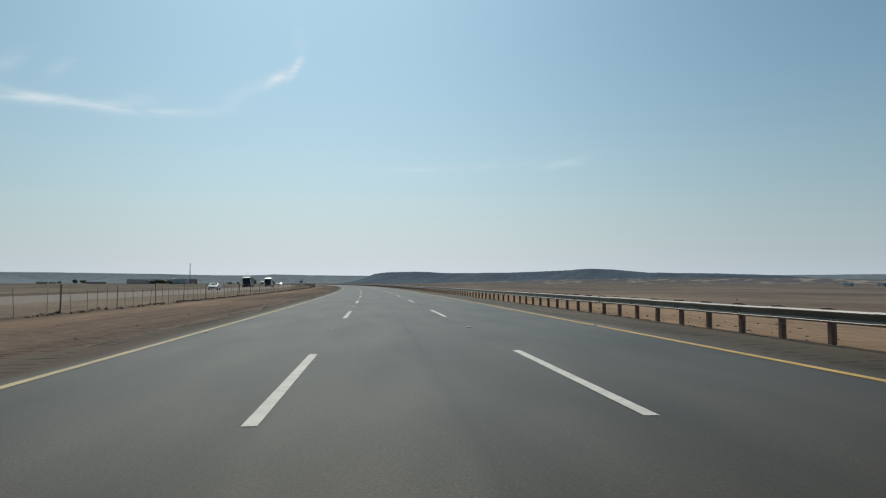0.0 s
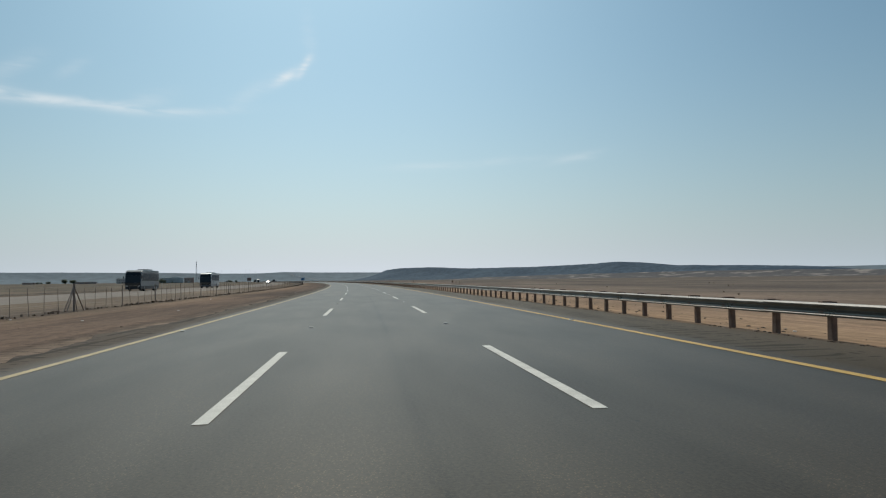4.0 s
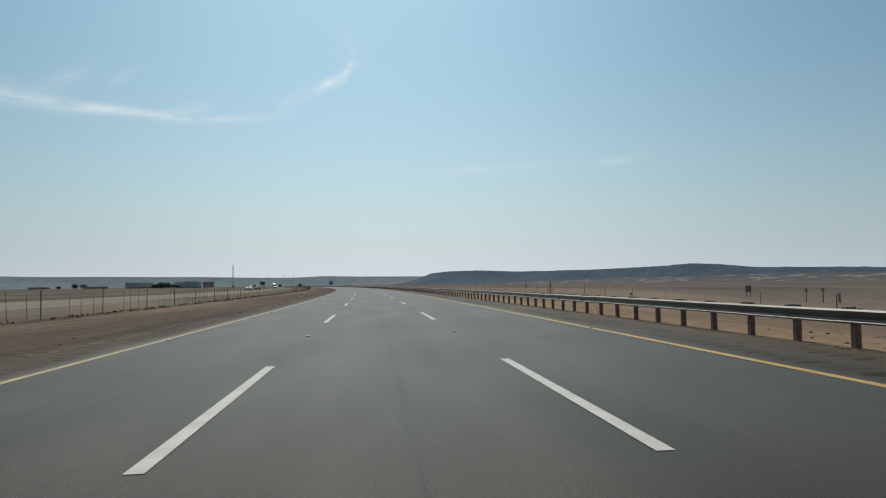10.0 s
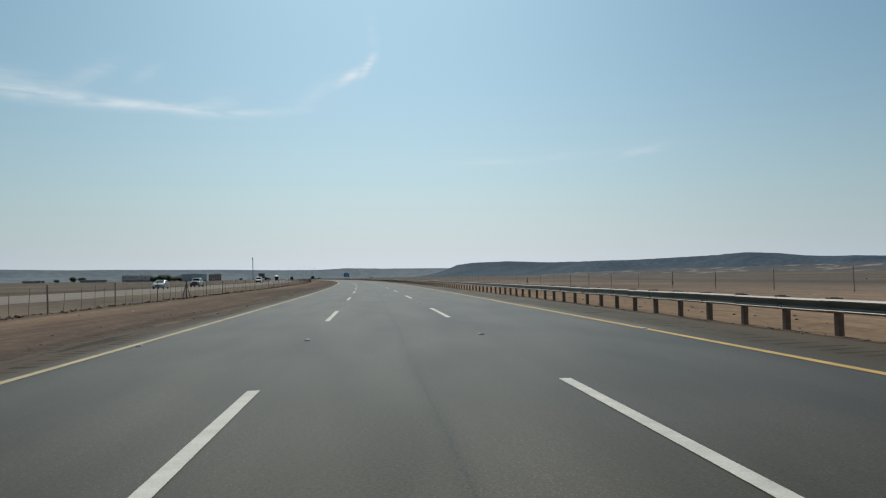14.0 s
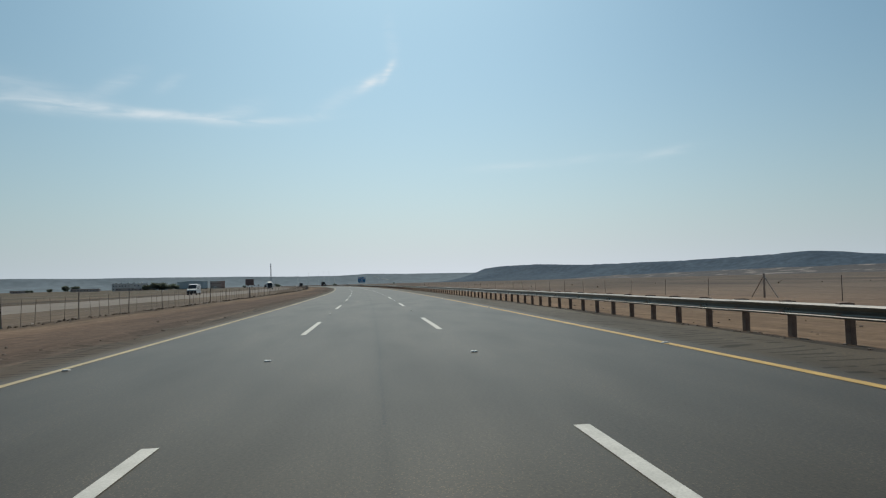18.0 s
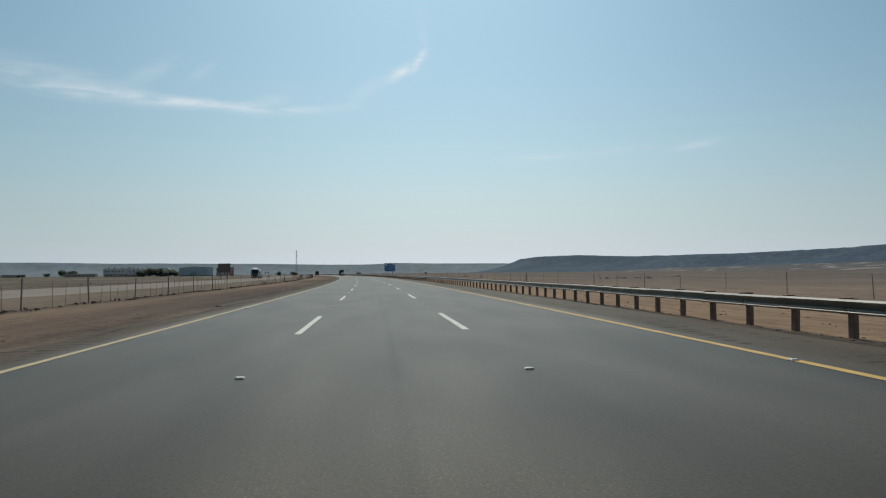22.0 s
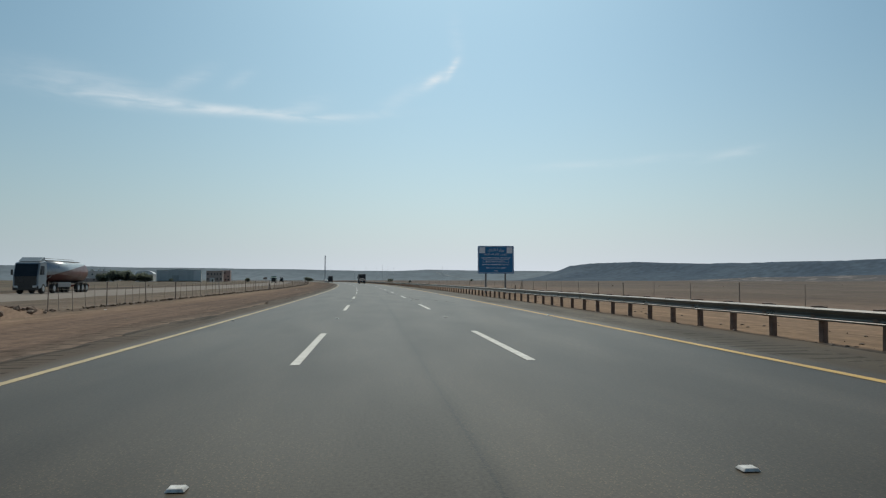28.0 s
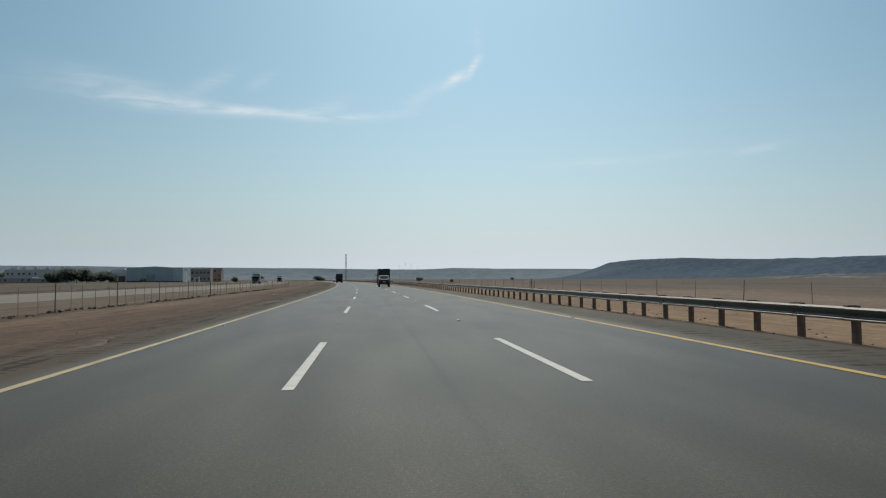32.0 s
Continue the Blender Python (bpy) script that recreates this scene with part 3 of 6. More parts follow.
def broken_edge(side, inner, reach, ragged):
    """The crumbling outer edge of the shoulder: a ragged lip that drops to the soil."""
    ss = [-30 + 0.6 * i for i in range(2000)]
    vs, uv, fs = [], [], []
    for s in ss:
        lip = reach + ragged * (0.9 * lump(s, 0, 9.0, 61 + side) + 0.7 * lump(s, 0, 2.6, 63 + side) + 0.4 * lump(s, 0, 0.9, 65 + side))
        for d, drop in ((inner, 0.0), ((inner + lip) / 2, 0.0), (lip - side * 0.06, 0.004), (lip, 0.02), (lip + side * 0.03, 0.16)):
            vs.append(on(s, d, road_z(d) - drop))
            uv.append((s, d))
    for i in range(len(ss) - 1):
        for j in range(4):
            a = i * 5 + j
            fs.append((a, a + 1, a + 6, a + 5) if side > 0 else (a, a + 5, a + 6, a + 1))
    part("shoulder_edge", mesh_of("shoulder_edge", vs, fs, M_ASPHALT, True, uv), M_ASPHALT, road, "crumbling ragged edge of the asphalt shoulder")


broken_edge(1, 7.3, 7.72, 0.22)
broken_edge(-1, -5.9, -6.95, 0.6)
far_road = strip("road_opposite", M_FAR_ASPHALT, s_road, [-38.4, -37.9, -35, -31, -28, -25.6, -25.1], lambda s, d: OPP if -38 < d < -25.5 else OPP - 0.1)
tagged(far_road, "pale asphalt of the opposite carriageway", "road", kind="structure")

for d0, mat, lab in ((EDGE_L, M_DUSTY_YELLOW, "pale dusty yellow edge line"), (EDGE_R, M_YELLOW, "worn yellow edge line")):
    strip("edge_line", mat, s_road, [d0 - 0.08, d0 + 0.08], lambda s, d: road_z(d) + 0.005, road, lab)


def bent_strip(name, mat, s0, s1, d0, width, lift, steps=2):
    ss = [s0 + (s1 - s0) * i / steps for i in range(steps + 1)]
    return strip(name, mat, ss, [d0 - width / 2, d0 + width / 2], lambda s, d: road_z(d) + lift, road)


# the lane lines stray a little from the ruled ones
STRAY = {-1: ([380, 392, 425, 445, 846, 864, 880, 912, 925, 945, 982, 1000], [0, 0.06, 0.05, 0, 0, 0.07, 0.05, 0.0, 0.035, 0, 0.035, 0.0]), 1: ([225, 258, 345, 400, 445], [0, 0.085, 0.085, 0.06, 0])}
for k in range(-1, 60):
    for side in (-1, 1):
        s0 = FIRST + PERIOD * k
        bent_strip("lane_dash", M_WHITE, s0, s0 + DASH, side * LANE / 2 + float(np.interp(s0, *STRAY[side])), 0.148, 0.005)
far_dashes = ([], [])
for k in range(60, 105):
    for d0 in (-LANE / 2, LANE / 2):
        i = len(far_dashes[0])
        s0 = FIRST + PERIOD * k
        far_dashes[0].extend([on(s, d, road_z(d) + 0.006) for s, d in ((s0, d0 - 0.085), (s0, d0 + 0.085), (s0 + DASH, d0 + 0.085), (s0 + DASH, d0 - 0.085))])
        far_dashes[1].append((i, i + 1, i + 2, i + 3))
tagged(part("far_lane_dashes", mesh_of("far_lane_dashes", *far_dashes, M_WHITE), M_WHITE, road), kind="stuff")

# ceramic studs in the gaps between the dashes and along the edge lines
bm = bmesh.new()
bmesh.ops.create_cone(bm, cap_ends=True, segments=4, radius1=0.090, radius2=0.066, depth=0.022, matrix=pose(0, 0, 0.011, 0, 0, 45))
bmesh.ops.bevel(bm, geom=list(bm.edges), offset=0.004, segments=1, affect="EDGES")
stud_mesh = bpy.data.meshes.new("road_stud")
bm.to_mesh(stud_mesh)
bm.free()
stud_mesh.materials.append(M_STUD)
for k in range(-1, 56):
    for d0 in (EDGE_L + 0.17, -LANE / 2, LANE / 2, EDGE_R - 0.02):
        s0 = FIRST + PERIOD * k + DASH + 0.506 * (PERIOD - DASH)
        ob = new("road_stud", stud_mesh)
        ob.parent = road
        ob.matrix_basis = set_at(s0, d0, road_z(d0) + 0.005)

# ---- guardrail ----
RAIL_D, RAIL_STEP = 8.4, 1.94


def fill(anchors, step):
    """Posts at the anchors and evenly between them."""
    out = []
    for a, b in zip(anchors, anchors[1:]):
        n = max(1, round((b - a) / step))
        out += [a + (b - a) * i / n for i in range(n)]
    return out + [anchors[-1]]


# the spacing of the posts changes slightly along the rail
RAIL_POSTS = fill([-6.0, 22.7, 50.1, 62.38, 111.94, 143.92, 225.48, 268.93, 302.84, 333.64, 414.99, 433.48, 463.71, 560.42, 623.58, 688.45, 771.51, 784.89, 883.48, 914.82, 1000.5, 1046.24, 1500.0], RAIL_STEP)


W_BEAM = [(0.06, 0.306), (0.035, 0.313), (0.0, 0.314), (-0.040, 0.310), (-0.074, 0.276), (-0.073, 0.250), (-0.068, 0.210), (-0.060, 0.190), (-0.012, 0.130), (-0.006, 0.106), (-0.012, 0.090),
          (-0.088, 0.066), (-0.106, 0.054), (-0.106, 0.036), (-0.090, 0.022), (0.0, 0.012), (0.0, 0.006), (0.03, 0.0)]


def beam_mesh(s0, s1, steps=2):
    """A W-beam length in its own frame, following the bend."""
    inv = set_at(s0, RAIL_D, road_z(RAIL_D)).inverted()
    verts, faces = [], []
    n = len(W_BEAM)
    for k in range(steps + 1):
        s = s0 + (s1 - s0) * k / steps
        for a, z in W_BEAM:
            verts.append(inv @ on(s, RAIL_D + a, road_z(RAIL_D) + 0.355 + z * 0.86))
        for a, z in W_BEAM[::-1]:
            verts.append(inv @ on(s, RAIL_D + a + 0.004, road_z(RAIL_D) + 0.355 + z * 0.86))
    m = 2 * n
    for k in range(steps):
        for j in range(m):
            a, b = k * m + j, k * m + (j + 1) % m
            faces.append((a, b, b + m, a + m))
    me = mesh_of("beam", verts, faces, M_STEEL, False)
    # a paler tone on the folds that face upwards stands in for sky light
    me.materials.append(M_LIT_STEEL)
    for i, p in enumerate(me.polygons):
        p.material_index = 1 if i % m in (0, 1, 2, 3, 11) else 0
    return me


def c_post(h=0.84, wd=0.15, dp=0.10, t=0.012):
    bm = bmesh.new()
    for size, at in (((t, wd, h), (0, 0, h / 2)), ((dp, t, h), (dp / 2, wd / 2, h / 2)), ((dp, t, h), (dp / 2, -wd / 2, h / 2))):
        add_box(bm, size, pose(*at))
    return bm


bm = c_post()
POST_MESH = bpy.data.meshes.new("post")
bm.to_mesh(POST_MESH)
bm.free()
POST_MESH.materials.append(M_POST)
bm = box((0.20, 0.15, 0.30), (0.0, 0, 0.02), 0.01)
BLOCK_MESH = bpy.data.meshes.new("spacer_block")
bm.to_mesh(BLOCK_MESH)
bm.free()
BLOCK_MESH.materials.append(M_POST)
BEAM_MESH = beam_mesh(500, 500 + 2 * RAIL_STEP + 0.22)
RUN = 24
k = 0
rnd = random.Random(4)
while RAIL_POSTS[k] < 1180:
    run = new("guardrail")
    s_run = RAIL_POSTS[k]
    run.matrix_basis = set_at(s_run, RAIL_D, road_z(RAIL_D))
    tagged(run, "galvanised steel guardrail on brown weathered posts", "guardrail", group="guardrail along the shoulder")
    inv = run.matrix_basis.inverted()
    for i in range(RUN):
        s = RAIL_POSTS[k + 2 * i]
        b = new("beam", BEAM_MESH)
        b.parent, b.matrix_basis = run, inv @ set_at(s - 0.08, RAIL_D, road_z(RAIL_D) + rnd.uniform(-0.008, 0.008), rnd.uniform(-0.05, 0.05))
        for q in (0, 1):
            sp = RAIL_POSTS[k + 2 * i + q]
            pst = new("post", POST_MESH)
            pst.parent, pst.matrix_basis = run, inv @ set_at(sp, RAIL_D + 0.16, road_z(RAIL_D) - 0.20 + rnd.uniform(-0.015, 0.015)) @ pose(0, 0, 0, rnd.uniform(-1, 1), rnd.uniform(-1, 1), 0)
            blk = new("spacer_block", BLOCK_MESH)
            blk.parent, blk.matrix_basis = run, inv @ set_at(sp, RAIL_D + 0.08, road_z(RAIL_D) + 0.49)
    k += 2 * RUN
s_far = RAIL_POSTS[k]
far_rail = new("guardrail")
far_rail.matrix_basis = set_at(s_far, RAIL_D, road_z(RAIL_D))
tagged(far_rail, "galvanised steel guardrail on brown weathered posts", "guardrail", group="guardrail along the shoulder")
inv = far_rail.matrix_basis.inverted()
vs, fs = [], []
for i in range(110):
    s = s_far + i * 8
    for a, z in ((-0.08, 0.36), (-0.08, 0.62), (0.0, 0.63)):
        vs.append(inv @ on(s, RAIL_D + a, road_z(RAIL_D) + z))
for i in range(109):
    for j in (0, 1):
        a = 3 * i + j
        fs.append((a, a + 1, a + 4, a + 3))
part("beam", mesh_of("beam", vs, fs, M_STEEL), M_STEEL, far_rail)
vs, fs = [], []
for i in range(400):
    m = inv @ set_at(s_far + i * RAIL_STEP, RAIL_D + 0.2, road_z(RAIL_D))
    i0 = len(vs)
    for z in (0, 0.75):
        for x, y in ((0, -0.075), (0.1, -0.075), (0.1, 0.075), (0, 0.075)):
            vs.append(m @ Vector((x, y, z)))
    fs += [tuple(i0 + q for q in f) for f in ((0, 1, 5, 4), (1, 2, 6, 5), (2, 3, 7, 6), (3, 0, 4, 7), (4, 5, 6, 7))]
tagged(part("far_post_row", mesh_of("far_post_row", vs, fs, M_POST), M_POST, far_rail), kind="stuff")

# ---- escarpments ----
# slate blue base: distance haze put into the rock colour
M_MESA = surface("hazed_mesa_rock", (0.040, 0.066, 0.098), (0.076, 0.106, 0.138), 0.012, 0.95, 0.9, 0.09, fine_mix=0.5, spec=0.1)
# horizon haze painted in as a paler blue-grey, shared by the butte
M_PLATEAU = surface("distant_plateau", (0.13, 0.165, 0.19), (0.16, 0.195, 0.22), 0.002, 0.95, 0.2, 0.02, spec=0.1)


def ridge_mesh(name, line, back, foot, mat, step=40, rough=0.5):
    """An escarpment along a crest line: a wavy foot in front, a gullied slope, a flat top that runs back."""
    pts = []
    for (x0, y0, z0), (x1, y1, z1) in zip(line, line[1:]):
        n = max(1, int(math.hypot(x1 - x0, y1 - y0) / step))
        pts += [(x0 + (x1 - x0) * i / n, y0 + (y1 - y0) * i / n, z0 + (z1 - z0) * i / n) for i in range(n)]
    pts.append(line[-1])
    verts, faces = [], []
    cols = [(1.0, 0.0), (0.8, 0.1), (0.55, 0.28), (0.32, 0.5), (0.14, 0.78), (0.05, 0.93), (0.0, 1.0), (-0.12, 0.98), (-1.0, 0.45)]
    for i, (x, y, z) in enumerate(pts):
        a, b = pts[max(i - 1, 0)], pts[min(i + 1, len(pts) - 1)]
        t = Vector((b[0] - a[0], b[1] - a[1], 0)).normalized()
        nrm = Vector((-t.y, t.x, 0))
        if nrm.dot(Vector((-60 - x, 300 - y, 0))) < 0:
            nrm = -nrm
        for f, hgt in cols:
            gully = lump(x, y, 90, f * 2) * 0.16 * (1 if 0 < f < 1 else 0.3)
            r = f * foot * (1 + 0.35 * lump(x, y, 220, 3)) if f > 0 else f * back
            p = Vector((x, y, 0)) + nrm * r
            verts.append((p.x, p.y, -2 + (z + 2) * max(0, hgt + (gully if 0 < f < 1 else 0)) + (lump(x, y, 70, 9) * 0.8 + lump(x, y, 16, 4) * rough) * (f <= 0)))
    w = len(cols)
    for i in range(len(pts) - 1):
        for j in range(w - 1):
            a = i * w + j
            faces.append((a, a + 1, a + w + 1, a + w))
    return part(name, mesh_of(name, verts, faces, mat, True), mat)


MESA = [(-100, 2845, 3), (-62, 2793, 10), (-32, 2752, 24), (-10, 2722, 36), (30, 2670, 40.5), (115, 2550, 40), (215, 2408, 33.5), (320, 2260, 32.5), (412, 2133, 33.5), (498, 2013, 36), (550, 1940, 39.5), (568, 1915, 39.0),
        (600, 1878, 31.5), (650, 1815, 28), (713, 1743, 26), (810, 1627, 22.5), (850, 1580, 19), (900, 1530, 12), (960, 1480, 6), (1040, 1400, 2)]
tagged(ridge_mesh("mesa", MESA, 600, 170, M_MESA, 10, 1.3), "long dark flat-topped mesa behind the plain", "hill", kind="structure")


def far_point(a, z, r=4300):
    return (-60 + r * math.sin(radians(a)), 500 + r * math.cos(radians(a)), z)


PLATEAU = [far_point(a, z) for a, z in ((-75, 70), (-60, 72), (-45, 72), (-38, 71), (-35, 69), (-31, 68), (-27, 62), (-24, 62), (-20, 58), (-17, 57), (-15, 53), (-12, 49), (-10, 49), (-8.6, 53), (-7.9, 56), (-6, 53), (-4, 51), (-2, 50), (0, 48), (3, 46), (8, 44), (20, 44), (35, 50), (50, 55), (70, 50))]
plateau = ridge_mesh("plateau", PLATEAU, 300, 350, M_PLATEAU, 60)
tagged(plateau, "hazy blue-grey plateau along the horizon", "hill", kind="structure")


# low foothills before the mesa: pale sand and dark rock in patches
M_FOOT = surface("patchy_foothills", (0.090, 0.086, 0.088), (0.25, 0.22, 0.20), 0.030, 0.95, 0.9, 0.2, fine_mix=0.6, spec=0.1, stretch=(1.0, 1.0, 3.0), hard=0.05, shift=0.085)
FOOT = [(180, 2290, 2), (260, 2180, 6), (350, 2050, 8), (430, 1930, 10), (500, 1810, 11), (560, 1720, 12.5), (640, 1640, 13), (720, 1540, 13), (820, 1420, 12), (930, 1290, 8), (1050, 1120, 5), (1250, 800, 4), (1500, 200, 3)]
tagged(ridge_mesh("foothills", FOOT, 160, 190, M_FOOT, 25), "low foothills of pale sand and dark rock", "hill", kind="structure")
PALE = [far_point(a, z, 4450) for a, z in ((14, 20), (20, 24), (26, 26), (31, 30), (35.5, 42), (41, 52), (48, 58), (60, 60))]
M_PALE = surface("pale_far_hill", (0.20, 0.19, 0.17), (0.27, 0.25, 0.22), 0.003, 0.95, 0.2, 0.03, spec=0.1)
tagged(ridge_mesh("pale_hill", PALE, 120, 500, M_PALE, 60), "pale sandy hill far behind the mesa", "hill", kind="structure")
SPUR = [(1378, 2205, 3), (1460, 2150, 10), (1530, 2100, 17), (1700, 1970, 22), (2000, 1650, 26), (2400, 1000, 24), (2600, 0, 20)]
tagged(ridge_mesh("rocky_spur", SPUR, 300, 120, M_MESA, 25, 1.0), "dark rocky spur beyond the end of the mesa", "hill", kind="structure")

# a flat-topped butte far behind the plateau
bm = bmesh.new()
low = [bm.verts.new((x, y, 40)) for x, y in ((-150, -60), (150, -60), (150, 60), (-150, 60))]
top = [bm.verts.new((x, y, z)) for x, y, z in ((-84, -40, 115), (78, -40, 118), (78, 40, 118), (-84, 40, 115))]
for k in range(4):
    bm.faces.new((low[k], low[(k + 1) % 4], top[(k + 1) % 4], top[k]))
bm.faces.new(top)
bmesh.ops.bevel(bm, geom=list(bm.edges), offset=6, segments=2, affect="EDGES")
butte = part("butte", bm, M_PLATEAU)
butte.matrix_basis = pose(-2213, 8225, 0, 0, 0, 15)
tagged(butte, "hazy flat-topped butte far behind the plateau", "hill", kind="structure")

# a pale graded track that climbs the plateau's slope
skin = np.array([v.co[:] for v in plateau.data.vertices])
M_TRACK = surface("pale_graded_track", (0.27, 0.27, 0.265), (0.34, 0.335, 0.32), 0.05, 0.95, 0.1, 0.5, spec=0.1)
vs, fs = [], []
BENDS = [(-7.3, 4235), (-6.4, 4150), (-5.7, 4075), (-5.2, 4030), (-4.7, 3990), (-4.2, 3965)]
for i in range(41):
    u = i / 40 * (len(BENDS) - 1)
    q = min(int(u), len(BENDS) - 2)
    a, r = [BENDS[q][c] + (BENDS[q + 1][c] - BENDS[q][c]) * (u - q) for c in (0, 1)]
    for dr in (-3.5, 3.5):
        p = far_point(a, 0, r + dr)
        dist = (skin[:, 0] - p[0]) ** 2 + (skin[:, 1] - p[1]) ** 2
        near4 = np.argsort(dist)[:4]
        wgt = 1 / (dist[near4] + 1)
        vs.append((p[0], p[1], float((skin[near4, 2] * wgt).sum() / wgt.sum()) + 2.5))
    if i:
        k = 2 * i
        fs.append((k - 2, k, k + 1, k - 1))
tagged(part("hill_track", mesh_of("hill_track", vs, fs, M_TRACK), M_TRACK), "pale graded track climbing the distant slope", "track", kind="structure")


# ---- fences ----
def lean_rod_mesh(name, h, r, mat, n=5):
    bm = bmesh.new()
    add_rod(bm, (0, 0, -0.1), (0, 0, h), r, n)
    me = bpy.data.meshes.new(name)
    bm.to_mesh(me)
    bm.free()
    me.materials.append(mat)
    return me


def angle_post_mesh(h, a=0.06, t=0.012):
    bm = bmesh.new()
    add_box(bm, (a, t, h + 0.1), pose(a / 2, 0, h / 2 - 0.05))
    add_box(bm, (t, a, h + 0.1), pose(0, a / 2, h / 2 - 0.05))
    me = bpy.data.meshes.new("fence_post")
    bm.to_mesh(me)
    bm.free()
    me.materials.append(M_FENCE)
    return me


def tube_mesh(name, pts, r, mat):
    """A thin three-sided wire through points that run along y."""
    vs, fs = [], []
    for p in pts:
        vs += [(p.x - r, p.y, p.z - r * 0.6), (p.x + r, p.y, p.z - r * 0.6), (p.x, p.y, p.z + r)]
    for i in range(len(pts) - 1):
        for j in range(3):
            a, b = 3 * i + j, 3 * i + (j + 1) % 3
            fs.append((a, b, b + 3, a + 3))
    return mesh_of(name, vs, fs, mat)


FENCE_POST, TALL_POST = angle_post_mesh(1.38, 0.05), angle_post_mesh(1.2, 0.034)
STAKE = lean_rod_mesh("stake", 1.0, 0.013, M_FENCE)
HEAVY = lean_rod_mesh("corner_post", 1.5, 0.06, M_FENCE, 8)
FENCE_D = -15.7


def fence(posts, d0, stakes, heavies, height, seed, label, post_mesh, gaps=()):
    """A wire fence with posts at the given s: thin stakes between them, wires, and braced posts at the heavies."""
    rn = random.Random(seed)
    f = new("fence")
    f.matrix_basis = set_at(posts[0], d0, 0)
    tagged(f, label, "fence", group="wire fences beside the motorway")
    inv = f.matrix_basis.inverted()
    line = [(s, d0 + 0.12 * lump(s, 0, 14, 3)) for s in posts]
    line = [(s, d, ground_z(s, d)) for s, d in line]
    for (s, dd, z), (s2, d2, z2) in zip(line, line[1:] + line[-1:]):
        if any(a < s < b for a, b in gaps):
            continue
        if not any(abs(s - h) < 1.5 for h in heavies):
            p = new("fence_post", post_mesh)
            p.parent, p.matrix_basis = f, inv @ set_at(s, dd, z) @ pose(0, 0, 0, rn.gauss(0, 1.5), rn.gauss(0, 1.5), rn.uniform(0, 360)) @ Matrix.Diagonal((1, 1, rn.uniform(0.96, 1.04), 1))
        for k in range(stakes if s2 > s else 0):
            q = s + (s2 - s) * (k + 1 + rn.uniform(-0.15, 0.15)) / (stakes + 1)
            if any(a < q < b for a, b in gaps) or rn.random() < 0.08:
                continue
            st = new("stake", STAKE)
            m = inv @ set_at(q, dd + rn.uniform(-0.04, 0.04), ground_z(q, dd) + rn.uniform(-0.10, 0.02)) @ pose(0, 0, 0, rn.gauss(0, 2.2), rn.gauss(0, 2.2), 0)
            st.parent, st.matrix_basis = f, m @ Matrix.Diagonal((1, 1, height * rn.uniform(0.84, 0.96), 1))
    for s in heavies:
        z = ground_z(s, d0)
        p = new("corner_post", HEAVY)
        p.parent, p.matrix_basis = f, inv @ set_at(s, d0, z) @ Matrix.Diagonal((1, 1, height / 1.42, 1))
        for sg in (-1, 1):
            part("brace", rod(inv @ on(s + sg * 0.05, d0, z + height * 0.92), inv @ on(s + sg * 1.5, d0, z - 0.05), 0.03), M_FENCE, f)
            if stakes > 2:
                part("brace", rod(inv @ on(s + sg * 0.05, d0 - 0.03, z + height * 0.75), inv @ on(s + sg * 0.75, d0 - 0.1, z - 0.05), 0.025), M_FENCE, f)
    for k in range(5):
        z0 = 0.12 + k * (height - 0.2) / 4
        runs = [[]]
        for (sa, da, za), (sb, db, zb) in zip(line, line[1:]):
            if any(a < (sa + sb) / 2 < b for a, b in gaps):
                runs.append([])
                continue
            p, q = inv @ on(sa, da, za + z0), inv @ on(sb, db, zb + z0)
            runs[-1] += [p, (p + q) / 2 - Vector((0, 0, rn.uniform(0.0, 0.05)))]
            runs[-1] += [q] if sb == line[-1][0] else []
        for pts in runs:
            if len(pts) > 1:
                part("wire", tube_mesh("wire", pts, 0.004, M_WIRE), M_WIRE, f)


LEFT_LABEL = "rusty wire fence with thin leaning stakes in the sandy median"
BRACED = (168.2, 337.0, 510.8, 680.1, 852.5, 1021.3)
ANCHORS = [4.9, 38.0, 70.3, 97.7, 131.6, 168.2, 192.6, 242.3, 275.3, 294.1, 337.0, 370.7, 402.7, 436.6, 473.2, 492.9, 510.8, 568.0, 599.6, 634.2, 661.3, 680.1, 706.1, 739.0, 771.8, 788.3, 816.8, 852.5, 884.0, 911.0, 935.0, 958.6, 986.0, 1021.3, 1055.0, 1091.3, 1128.0, 1190.0]
POST_S = fill(ANCHORS, 8.35)
ends = (0.0, *BRACED, 1200.0)
for k, (a, b) in enumerate(zip(ends, ends[1:])):
    run = [p for p in POST_S if a - 0.1 <= p <= b + 0.1]
    fence(run, FENCE_D, 4, [h for h in BRACED if abs(h - a) < 0.5], 1.38, k + 1, LEFT_LABEL, FENCE_POST, [(912, 934)])
RIGHT_S = fill([316.0, 337.3, 479.9, 615.4, 843.6, 1007.6, 1270.0], 7.13)
RIGHT_BRACED = (408.6, 615.4, 811.0, 1007.6, 1130.0)
for k in range(11):
    run = RIGHT_S[13 * k:13 * k + 14]
    fence(run, 22.4, 0, [a for a in RIGHT_BRACED if run[0] <= a < run[-1]], 1.31, 40 + k, "rusty wire fence on the plain beyond the guardrail", TALL_POST)

